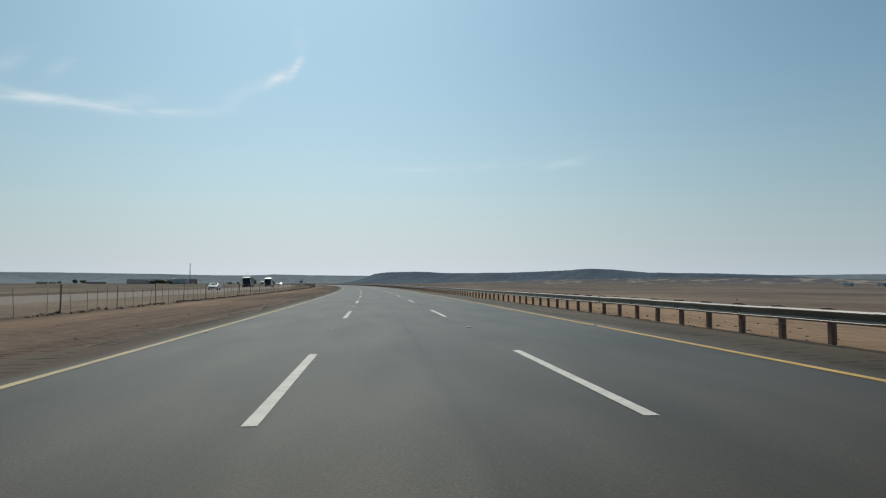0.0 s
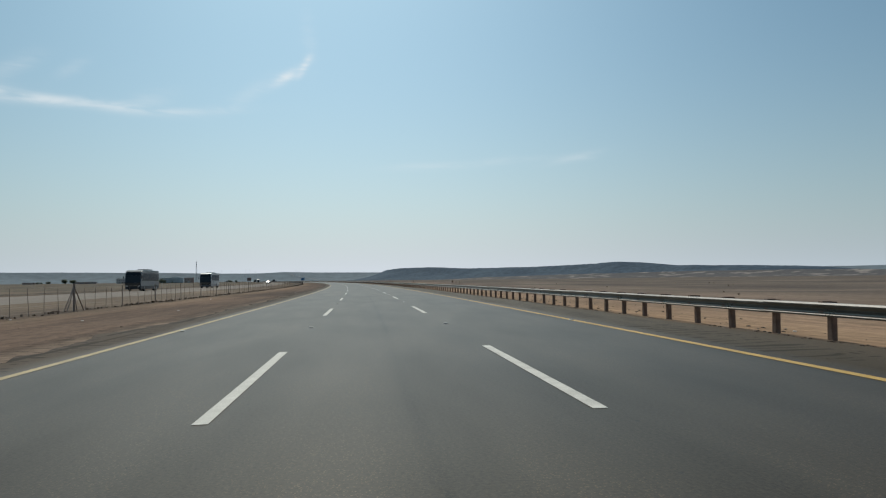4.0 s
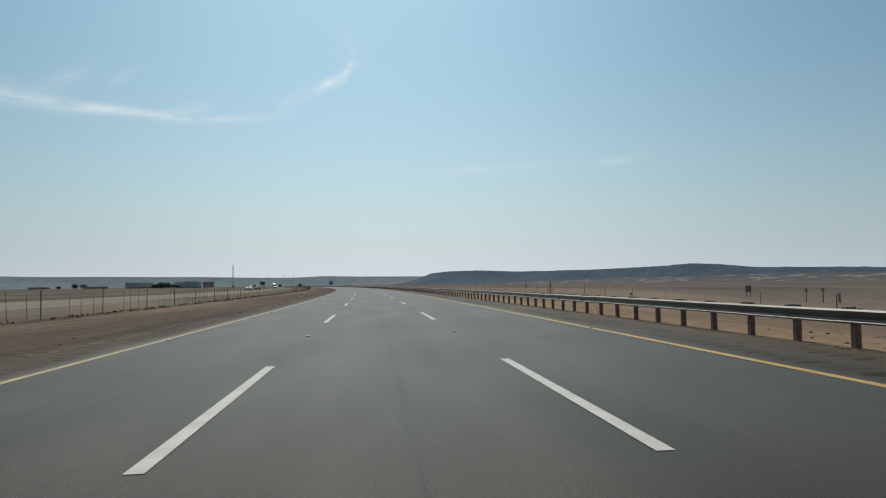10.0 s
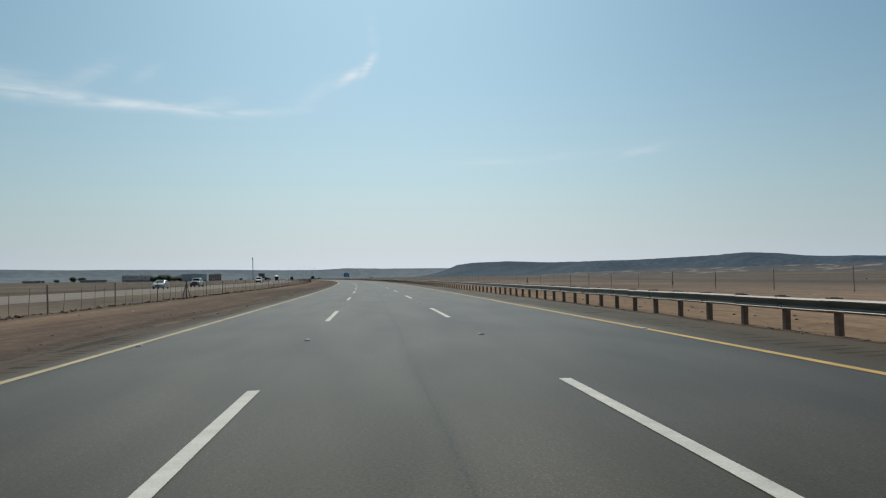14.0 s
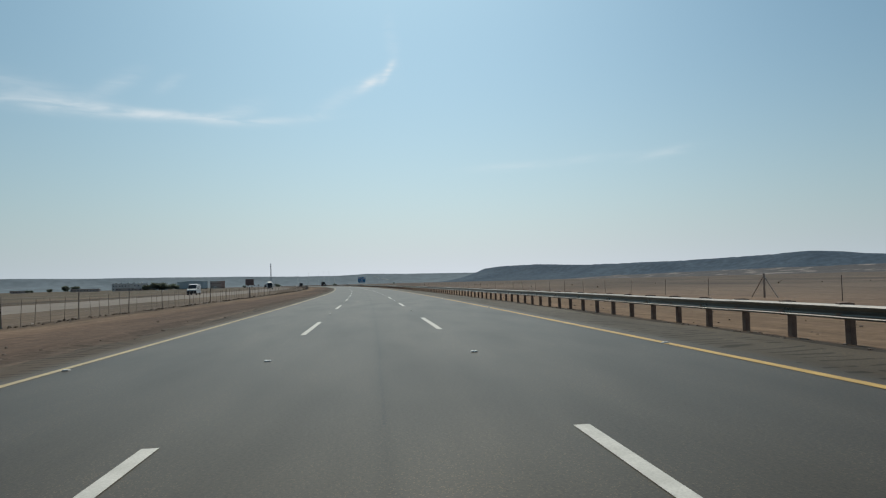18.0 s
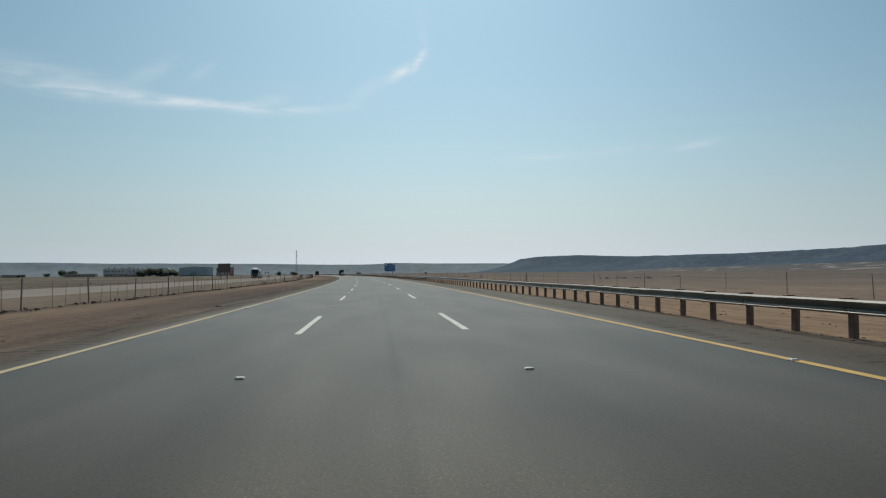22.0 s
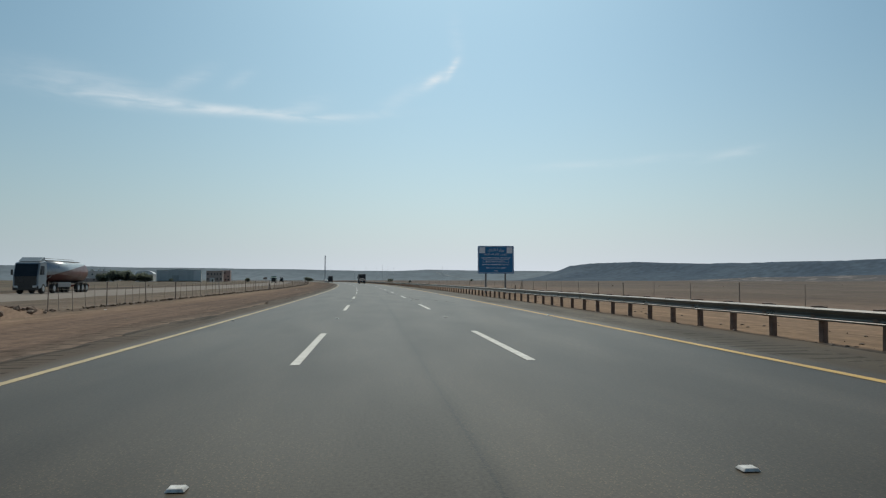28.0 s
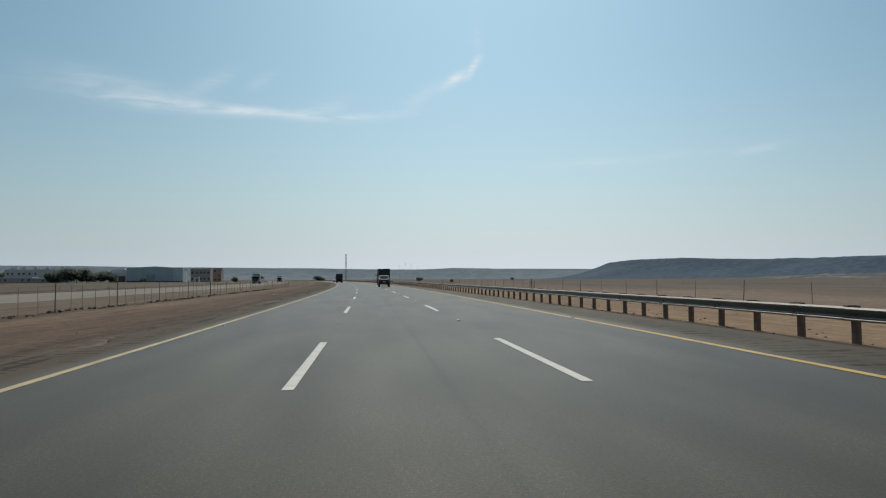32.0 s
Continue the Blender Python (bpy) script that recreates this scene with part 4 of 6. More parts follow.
# ---- boards ----
M_BLUE = surface("sign_blue", (0.012, 0.16, 0.35), (0.02, 0.195, 0.41), 2, 0.45, 0.03, 30)
M_SIGN_WHITE = surface("sign_white", (0.86, 0.87, 0.88), (0.80, 0.81, 0.82), 3, 0.5, 0.03, 30)
M_SIGN_BACK = surface("brown_sign_back", (0.15, 0.10, 0.09), (0.20, 0.14, 0.125), 1.5, 0.7, 0.1, 20)
M_POLE = surface("sign_pole", (0.20, 0.19, 0.18), (0.28, 0.27, 0.26), 3, 0.6, 0.1, 30, metal=0.4)


def rounded_plate(w, h, t, r=0.12):
    bm = bmesh.new()
    vs = []
    for cx, cz, a0 in ((w / 2 - r, h / 2 - r, 0), (-w / 2 + r, h / 2 - r, 90), (-w / 2 + r, -h / 2 + r, 180), (w / 2 - r, -h / 2 + r, 270)):
        for k in range(5):
            a = radians(a0 + 22.5 * k)
            vs.append(bm.verts.new((cx + r * math.cos(a), 0, cz + r * math.sin(a))))
    f = bm.faces.new(vs)
    g = bmesh.ops.extrude_face_region(bm, geom=[f])
    bmesh.ops.translate(bm, vec=(0, t, 0), verts=[v for v in g["geom"] if isinstance(v, bmesh.types.BMVert)])
    bmesh.ops.recalc_face_normals(bm, faces=bm.faces)
    return bm


def lettering(parent, text, at, size, mat):
    c = bpy.data.curves.new("lettering", "FONT")
    c.body, c.size, c.align_x, c.align_y, c.extrude = text, size, "CENTER", "CENTER", 0.004
    c.materials.append(mat)
    ob = new("lettering", c)
    ob.parent, ob.matrix_basis = parent, pose(*at, 90, 0, 0)
    return ob


sign = new("information_sign")
sign.matrix_basis = set_at(975.6, 12.58, ground_z(975.6, 12.58))
tagged(sign, "blue roadside information board with white lettering on two posts", "road sign")
SZ = 3.42 - ground_z(975.6, 12.58)
pl = part("board", rounded_plate(3.80, 2.88, 0.05, 0.10), M_BLUE, sign, "blue board face")
pl.matrix_basis = pose(0, 0, SZ)
for w, h, x, z in ((3.66, 0.035, 0, 1.36), (3.66, 0.035, 0, -1.36)):
    part("border_line", box((w, 0.006, h), (x, -0.004, SZ + z)), M_SIGN_WHITE, sign, "white border line")
for x in (-1.815, 1.815):
    part("border_line", box((0.035, 0.006, 2.72), (x, -0.004, SZ)), M_SIGN_WHITE, sign, "white border line")
for x in (-1.44, 1.44):
    part("emblem_panel", box((0.60, 0.008, 0.62), (x, -0.006, SZ + 0.98)), M_SIGN_WHITE, sign, "plain pale emblem panel")
for x in (-1.05, 1.02):
    part("post", box((0.16, 0.16, SZ + 1.2), (x, 0.14, (SZ + 1.2) / 2 - 0.2), 0.015), M_POLE, sign, "square grey steel post")
for z in (-0.9, 0.0, 0.9):
    part("cross_rail", box((3.5, 0.06, 0.08), (0, 0.08, SZ + z)), M_POLE, sign)
lettering(sign, "\ufede\ufed8\ufee8\ufedf\ufe8d \u0629\ufead\ufe8d\ufeaf\ufeed", (0, -0.008, SZ + 1.0), 0.42, M_SIGN_WHITE)
lettering(sign, "\ufe94\ufee3\ufefc\ufeb4\ufedf\ufe8d \ufee2\ufedc\ufedf \ufef0\ufee8\ufee4\ufe98\ufe97", (0, -0.008, SZ + 0.58), 0.34, M_SIGN_WHITE)
rn = random.Random(8)


def bar_line(z, x0, x1, h):
    x = x0
    while x < x1 - 0.1:
        w = min(rn.choice((0.05, 0.07, 0.11, 0.16)), x1 - x)
        part("text_bar", box((w, 0.006, h * rn.uniform(0.6, 1.25)), (x + w / 2, -0.006, SZ + z + rn.uniform(-0.02, 0.02))), M_SIGN_WHITE, sign)
        x += w + rn.choice((0.025, 0.03, 0.03, 0.08))


bar_line(0.19, -1.55, 1.6, 0.09)
bar_line(-0.15, -1.05, 1.05, 0.09)
bar_line(-0.52, -1.45, 1.45, 0.09)
bar_line(-0.86, -1.05, 1.1, 0.08)
bar_line(-1.16, -0.2, 0.25, 0.06)
for x, z, w, h in ((0, 0.02, 2.7, 0.025), (0, -0.32, 2.7, 0.025), (-1.35, -0.15, 0.025, 0.34), (1.35, -0.15, 0.025, 0.34)):
    part("frame_line", box((w, 0.006, h), (x, -0.006, SZ + z)), M_SIGN_WHITE, sign)

bsign = new("sign_board")
bsign.matrix_basis = set_at(974.5, -44.95, 0.0)
tagged(bsign, "back of a large brown sign board on two posts", "road sign")
part("board", box((4.15, 0.06, 3.12), (0, 0.1, 3.62), 0.02), M_SIGN_BACK, bsign, "weathered brown board back")
for x in (-1.2, 1.15):
    part("post", box((0.22, 0.16, 5.2), (x, -0.02, 2.4), 0.02), M_SIGN_BACK, bsign)
for z in (2.5, 3.6, 4.8):
    part("cross_rail", box((4.0, 0.05, 0.09), (0, 0.05, z)), M_SIGN_BACK, bsign)


def round_sign(s, d, z, side):
    t = new("traffic_sign")
    t.matrix_basis = set_at(s, d, z)
    tagged(t, "small round traffic sign seen from behind", "road sign", group="small signs along the opposite carriageway")
    bm = bmesh.new()
    bmesh.ops.create_cone(bm, cap_ends=True, segments=24, radius1=side, radius2=side, depth=0.03, matrix=pose(0, 0.06, 2.6, 90))
    part("plate", bm, M_SIGN_BACK, t)
    part("post", rod((0, 0, -0.2), (0, 0, 3.0), 0.045, 8), M_POLE, t)


for s, d in ((1402, -41), (1478, -41), (1560, -42)):
    round_sign(s, d, 0.03, 0.65)

# ---- vehicles ----
def paint(name, c, rough=0.35, metal=0.0):
    return surface(name, c, tuple(v * 0.86 for v in c), 1.2, rough, 0.02, 25, metal=metal, fine_mix=0.08)


P_WHITE, P_SILVER, P_BLACK = paint("white_paint", (0.6, 0.6, 0.59)), paint("silver_paint", (0.42, 0.44, 0.45), 0.3, 0.3), paint("black_paint", (0.012, 0.013, 0.015), 0.25)
P_RED, P_GREY, P_GREEN = paint("red_paint", (0.22, 0.022, 0.02)), paint("grey_blue_paint", (0.13, 0.145, 0.16)), paint("green_paint", (0.04, 0.13, 0.10))
P_DARK = paint("dark_car_paint", (0.025, 0.028, 0.034), 0.55)
M_GLASS = surface("tinted_glass", (0.012, 0.016, 0.02), (0.018, 0.022, 0.026), 1, 0.1, 0, 10, spec=0.35)
M_TYRE = surface("tyre_rubber", (0.018, 0.018, 0.018), (0.03, 0.029, 0.028), 6, 0.85, 0.2, 60)
M_RIM = surface("wheel_rim", (0.35, 0.35, 0.35), (0.45, 0.45, 0.45), 3, 0.4, 0.05, 30, metal=0.6)
M_LAMP = surface("lamp_glass", (0.6, 0.6, 0.58), (0.7, 0.7, 0.68), 3, 0.2, 0, 30)
M_TAIL = surface("tail_lamp", (0.3, 0.01, 0.01), (0.4, 0.02, 0.015), 3, 0.3, 0, 30)
M_CHASSIS = surface("chassis", (0.02, 0.02, 0.02), (0.04, 0.038, 0.035), 3, 0.8, 0.1, 30)


def hull(profile, width, bevel=0.06, taper=None):
    """A body from its side outline (y, z), extruded across x; taper narrows points above a height."""
    bm = bmesh.new()
    vs = [bm.verts.new((-width / 2, y, z)) for y, z in profile]
    f = bm.faces.new(vs)
    g = bmesh.ops.extrude_face_region(bm, geom=[f])
    bmesh.ops.translate(bm, vec=(width, 0, 0), verts=[v for v in g["geom"] if isinstance(v, bmesh.types.BMVert)])
    if taper:
        z0, z1, k = taper
        for v in bm.verts:
            if v.co.z > z0:
                v.co.x *= 1 - k * min(1, (v.co.z - z0) / (z1 - z0))
    bmesh.ops.recalc_face_normals(bm, faces=bm.faces)
    if bevel:
        bmesh.ops.bevel(bm, geom=list(bm.edges), offset=bevel, segments=2, affect="EDGES", profile=0.6)
    return bm


def slab(points, t):
    """A thin pane from its corners."""
    bm = bmesh.new()
    vs = [bm.verts.new(p) for p in points]
    f = bm.faces.new(vs)
    nrm = f.normal.copy() if f.normal.length else Vector((0, 0, 1))
    f.normal_update()
    nrm = f.normal.copy()
    g = bmesh.ops.extrude_face_region(bm, geom=[f])
    bmesh.ops.translate(bm, vec=nrm * t, verts=[v for v in g["geom"] if isinstance(v, bmesh.types.BMVert)])
    bmesh.ops.recalc_face_normals(bm, faces=bm.faces)
    return bm


def wheel(thing, x, y, r, w):
    bm = bmesh.new()
    bmesh.ops.create_cone(bm, cap_ends=True, segments=20, radius1=r, radius2=r, depth=w, matrix=pose(0, 0, 0, 0, 90, 0))
    bmesh.ops.bevel(bm, geom=[e for e in bm.edges if abs(e.verts[0].co.x - e.verts[1].co.x) < 1e-6], offset=0.04, segments=2, affect="EDGES")
    me = bpy.data.meshes.new("wheel")
    bm.to_mesh(me)
    bm.free()
    me.materials.append(M_TYRE)
    ty = part("wheel", me, M_TYRE, thing)
    ty.matrix_basis = pose(x, y, r)
    sgn = 1 if x > 0 else -1
    bm = bmesh.new()
    bmesh.ops.create_cone(bm, cap_ends=True, segments=16, radius1=r * 0.6, radius2=r * 0.52, depth=0.05, matrix=pose(sgn * w / 2, 0, 0, 0, 90 * sgn, 0))
    part("rim", bm, M_RIM, ty)


def side_window(thing, w, y0, y1, z0, z1, cut=0.0, name="side_window"):
    for sg in (-1, 1):
        x = sg * (w / 2 - 0.002)
        pts = [(x, y0, z0), (x, y1, z0), (x, y1 - cut, z1), (x, y0, z1)]
        part(name, slab(pts if sg > 0 else pts[::-1], 0.012), M_GLASS, thing)


def coach(m, body, label, low):
    t = new("coach")
    t.matrix_basis = m
    tagged(t, label, "bus", group="oncoming coaches")
    prof = [(-6.0, 0.42), (-6.05, 3.2), (-5.85, 3.45), (4.5, 3.47), (5.1, 3.38), (5.52, 3.12), (5.80, 2.55), (5.97, 1.6), (6.0, 0.9), (5.9, 0.36)]
    part("body", hull(prof, 2.5, 0.10), body, t)
    part("skirt", box((2.53, 11.6, 0.5), (0, 0, 0.62), 0.04), low, t, "darker lower side panels")
    part("roof_unit", box((1.7, 3.2, 0.22), (0, -1.5, 3.55), 0.08), body, t, "flat roof air conditioner")
    for ya, za, yb, zb, wa, wb in ((6.05, 1.35, 5.86, 2.52, 1.20, 1.17), (5.85, 2.56, 5.57, 3.14, 1.17, 1.10)):
        part("windscreen", slab([(-wa, ya, za), (wa, ya, za), (wb, yb, zb), (-wb, yb, zb)], 0.05), M_GLASS, t, "large dark curved windscreen")
    part("front_panel", box((2.40, 0.16, 0.78), (0, 6.0, 1.03), 0.04), P_BLACK, t, "black front panel")
    for k in range(6):
        side_window(t, 2.5, -5.7 + k * 1.82, -3.94 + k * 1.82, 1.68, 2.98)
    for x in (-0.95, 0.95):
        part("headlight", box((0.38, 0.08, 0.2), (x, 6.04, 0.82), 0.03), M_LAMP, t)
        part("mirror", box((0.16, 0.14, 0.42), (x * 1.5, 6.05, 2.25), 0.04), P_BLACK, t)
        part("mirror_arm", rod((x * 1.25, 5.75, 2.75), (x * 1.5, 6.05, 2.45), 0.025), P_BLACK, t)
        part("rear_lamp", box((0.16, 0.05, 0.5), (x * 1.15, -6.05, 1.2), 0.02), M_TAIL, t)
    for y in (3.6, -2.9, -4.1):
        for x in (-1.1, 1.1):
            wheel(t, x, y, 0.5, 0.3)
    part("bumper", box((2.45, 0.2, 0.3), (0, 5.95, 0.48), 0.05), low, t)


def saloon(m, body, label, name="car", ground_clear=0.2, tall=1.45, long=4.5):
    t = new(name)
    t.matrix_basis = m
    tagged(t, label, "car", group="cars on the motorway")
    h, g, q = tall, ground_clear, long / 4.5
    prof = [(-2.2 * q, g + 0.12), (-2.25 * q, g + 0.55), (-2.15 * q, h * 0.66), (-1.55 * q, h * 0.70), (-0.95 * q, h * 0.98), (0.2 * q, h), (1.05 * q, h * 0.68), (2.05 * q, h * 0.55), (2.25 * q, g + 0.4), (2.2 * q, g + 0.1)]
    part("body", hull(prof, 1.78, 0.07, (h * 0.62, h, 0.16)), body, t)
    part("windscreen", slab([(-0.68, 1.10 * q, h * 0.70), (0.68, 1.10 * q, h * 0.70), (0.60, 0.31 * q, h * 0.975), (-0.60, 0.31 * q, h * 0.975)], 0.03), M_GLASS, t)
    part("rear_window", slab([(0.68, -1.60 * q, h * 0.72), (-0.68, -1.60 * q, h * 0.72), (-0.58, -1.06 * q, h * 0.955), (0.58, -1.06 * q, h * 0.955)], 0.03), M_GLASS, t)
    for sg in (-1, 1):
        x0, x1 = sg * 0.855, sg * 0.775
        for ya, yb, yc, yd in ((-0.25, 0.78, 0.25, -0.2), (-1.3, -0.32, -0.28, -0.9)):
            pts = [(x0, ya * q, h * 0.71), (x0, yb * q, h * 0.71), (x1, yc * q, h * 0.93), (x1, yd * q, h * 0.93)]
            part("side_window", slab(pts if sg > 0 else pts[::-1], 0.02), M_GLASS, t)
        part("headlight", box((0.34, 0.12, 0.13), (sg * 0.64, 2.17 * q, g + 0.46), 0.03), M_LAMP, t)
        part("tail_light", box((0.30, 0.08, 0.16), (sg * 0.66, -2.2 * q, g + 0.62), 0.03), M_TAIL, t)
        part("door_mirror", box((0.16, 0.1, 0.12), (sg * 0.98, 0.75 * q, h * 0.70), 0.03), body, t)
        part("door_handle", box((0.03, 0.16, 0.03), (sg * 0.9, -0.25 * q, h * 0.6), 0.008), body, t)
    part("grille", box((0.8, 0.06, 0.16), (0, 2.23 * q, g + 0.34), 0.02), P_BLACK, t)
    part("rear_bumper", box((1.72, 0.16, 0.22), (0, -2.22 * q, g + 0.26), 0.05), P_BLACK, t)
    part("plate_bar", box((0.5, 0.02, 0.11), (0, -2.29 * q, g + 0.5)), M_SIGN_WHITE, t)
    for y in (1.38 * q, -1.38 * q):
        for x in (-0.8, 0.8):
            wheel(t, x, y, 0.33 + (g - 0.2) * 0.3, 0.21)


def van(m):
    t = new("minibus")
    t.matrix_basis = m
    tagged(t, "white high-roof minibus with a black front bumper", "van")
    prof = [(-2.6, 0.35), (-2.65, 2.05), (-2.4, 2.28), (0.6, 2.28), (1.1, 2.15), (1.95, 1.32), (2.6, 1.12), (2.72, 0.7), (2.66, 0.32)]
    part("body", hull(prof, 1.9, 0.08, (1.2, 2.3, 0.10)), P_WHITE, t)
    part("windscreen", slab([(-0.82, 1.99, 1.38), (0.82, 1.99, 1.38), (0.76, 1.22, 2.11), (-0.76, 1.22, 2.11)], 0.04), M_GLASS, t)
    part("front_bumper", box((1.90, 0.34, 0.62), (0, 2.62, 0.62), 0.08), P_BLACK, t, "black plastic front bumper")
    part("grille", box((1.2, 0.06, 0.16), (0, 2.7, 0.86), 0.02), P_BLACK, t)
    for sg in (-1, 1):
        for y0, y1 in ((0.45, 1.25), (-0.75, 0.3), (-2.2, -0.9)):
            pts = [(sg * 0.945, y0, 1.32), (sg * 0.945, y1, 1.32), (sg * 0.90, y1 - (0.3 if y1 > 1 else 0), 1.92), (sg * 0.90, y0, 1.92)]
            part("side_window", slab(pts if sg > 0 else pts[::-1], 0.02), M_GLASS, t)
        part("headlight", box((0.3, 0.16, 0.22), (sg * 0.76, 2.56, 0.92), 0.04), M_LAMP, t)
        part("door_mirror", box((0.16, 0.12, 0.24), (sg * 1.06, 1.5, 1.42), 0.03), P_BLACK, t)
        part("tail_light", box((0.12, 0.06, 0.5), (sg * 0.86, -2.62, 1.0), 0.02), M_TAIL, t)
        for y in (1.75, -1.55):
            wheel(t, sg * 0.85, y, 0.35, 0.22)


def pickup(m):
    """A double-cab pickup: body with bonnet, cab and open load bed."""
    t = new("pickup_truck")
    t.matrix_basis = m
    tagged(t, "white double-cab pickup truck on the opposite carriageway", "pickup truck")
    low = [(-2.6, 0.52), (-2.66, 0.95), (-2.62, 1.12), (2.15, 1.14), (2.55, 1.0), (2.66, 0.62), (2.6, 0.42), (-2.5, 0.42)]
    part("body", hull(low, 1.84, 0.06), P_WHITE, t)
    part("bonnet", box((1.66, 1.30, 0.10), (0, 1.75, 1.16), 0.04, (-3, 0, 0)), P_WHITE, t)
    part("cab", hull([(-0.95, 1.10), (-0.82, 1.74), (-0.6, 1.82), (0.45, 1.82), (0.6, 1.76), (1.22, 1.12)], 1.74, 0.05, (1.12, 1.82, 0.15)), P_WHITE, t)
    part("windscreen", slab([(-0.72, 1.24, 1.16), (0.72, 1.24, 1.16), (0.64, 0.66, 1.74), (-0.64, 0.66, 1.74)], 0.03), M_GLASS, t)
    part("rear_window", slab([(0.66, -0.97, 1.2), (-0.66, -0.97, 1.2), (-0.6, -0.86, 1.68), (0.6, -0.86, 1.68)], 0.03), M_GLASS, t)
    part("load_bed", box((1.5, 1.45, 0.04), (0, -1.8, 1.13), 0.01), M_CHASSIS, t, "dark floor of the open load bed")
    part("front_bumper", box((1.84, 0.2, 0.26), (0, 2.62, 0.58), 0.05), P_BLACK, t)
    part("grille", box((1.05, 0.08, 0.26), (0, 2.62, 0.9), 0.03), P_BLACK, t)
    part("rear_bumper", box((1.76, 0.16, 0.16), (0, -2.68, 0.6), 0.03), P_BLACK, t)
    for sg in (-1, 1):
        for y0, y1, cut in ((0.12, 0.98, 0.42), (-0.82, 0.02, 0.0)):
            pts = [(sg * 0.868, y0, 1.2), (sg * 0.868, y1, 1.2), (sg * 0.79, y1 - cut, 1.66), (sg * 0.79, y0, 1.66)]
            part("side_window", slab(pts if sg > 0 else pts[::-1], 0.02), M_GLASS, t)
        part("bed_rail", box((0.1, 1.6, 0.12), (sg * 0.85, -1.8, 1.16), 0.03), P_WHITE, t)
        part("headlight", box((0.36, 0.12, 0.18), (sg * 0.7, 2.56, 0.96), 0.04), M_LAMP, t)
        part("tail_light", box((0.16, 0.06, 0.36), (sg * 0.82, -2.64, 0.9), 0.02), M_TAIL, t)
        part("door_mirror", box((0.18, 0.12, 0.18), (sg * 1.02, 0.95, 1.2), 0.03), P_BLACK, t)
        part("wheel_arch", box((0.1, 1.0, 0.1), (sg * 0.92, 1.68, 0.86), 0.04), P_BLACK, t)
        part("wheel_arch", box((0.1, 1.0, 0.1), (sg * 0.92, -1.5, 0.86), 0.04), P_BLACK, t)
        for y in (1.68, -1.5):
            wheel(t, sg * 0.84, y, 0.39, 0.25)


def truck_cab(t, y, body, high=3.3):
    prof = [(y - 1.0, 0.75), (y - 1.0, high - 0.1), (y - 0.6, high), (y + 0.6, high - 0.15), (y + 1.05, 1.9), (y + 1.1, 0.6), (y + 0.9, 0.5)]
    cab = part("cab", hull(prof, 2.45, 0.09), body, t)
    part("windscreen", slab([(-1.10, y + 1.15, 1.80), (1.10, y + 1.15, 1.80), (1.06, y + 0.72, high - 0.30), (-1.06, y + 0.72, high - 0.30)], 0.06), M_GLASS, cab)
    part("grille", box((2.1, 0.08, 1.0), (0, y + 1.1, 1.3), 0.03), P_BLACK, cab)
    part("bumper", box((2.45, 0.25, 0.45), (0, y + 1.02, 0.6), 0.06), P_BLACK, cab)
    for sg in (-1, 1):
        pts = [(sg * 1.222, y - 0.35, 1.95), (sg * 1.222, y + 0.75, 1.95), (sg * 1.222, y + 0.5, high - 0.5), (sg * 1.222, y - 0.35, high - 0.5)]
        part("side_window", slab(pts if sg > 0 else pts[::-1], 0.02), M_GLASS, cab)
        part("mirror", box((0.2, 0.16, 0.55), (sg * 1.42, y + 0.85, 2.2), 0.04), P_BLACK, cab)
        part("headlight", box((0.4, 0.1, 0.2), (sg * 0.9, y + 1.13, 0.75), 0.03), M_LAMP, cab)
    return cab


P_TANKER, P_MAROON = paint("grey_cab_paint", (0.21, 0.25, 0.28)), paint("dark_red_paint", (0.10, 0.03, 0.028))


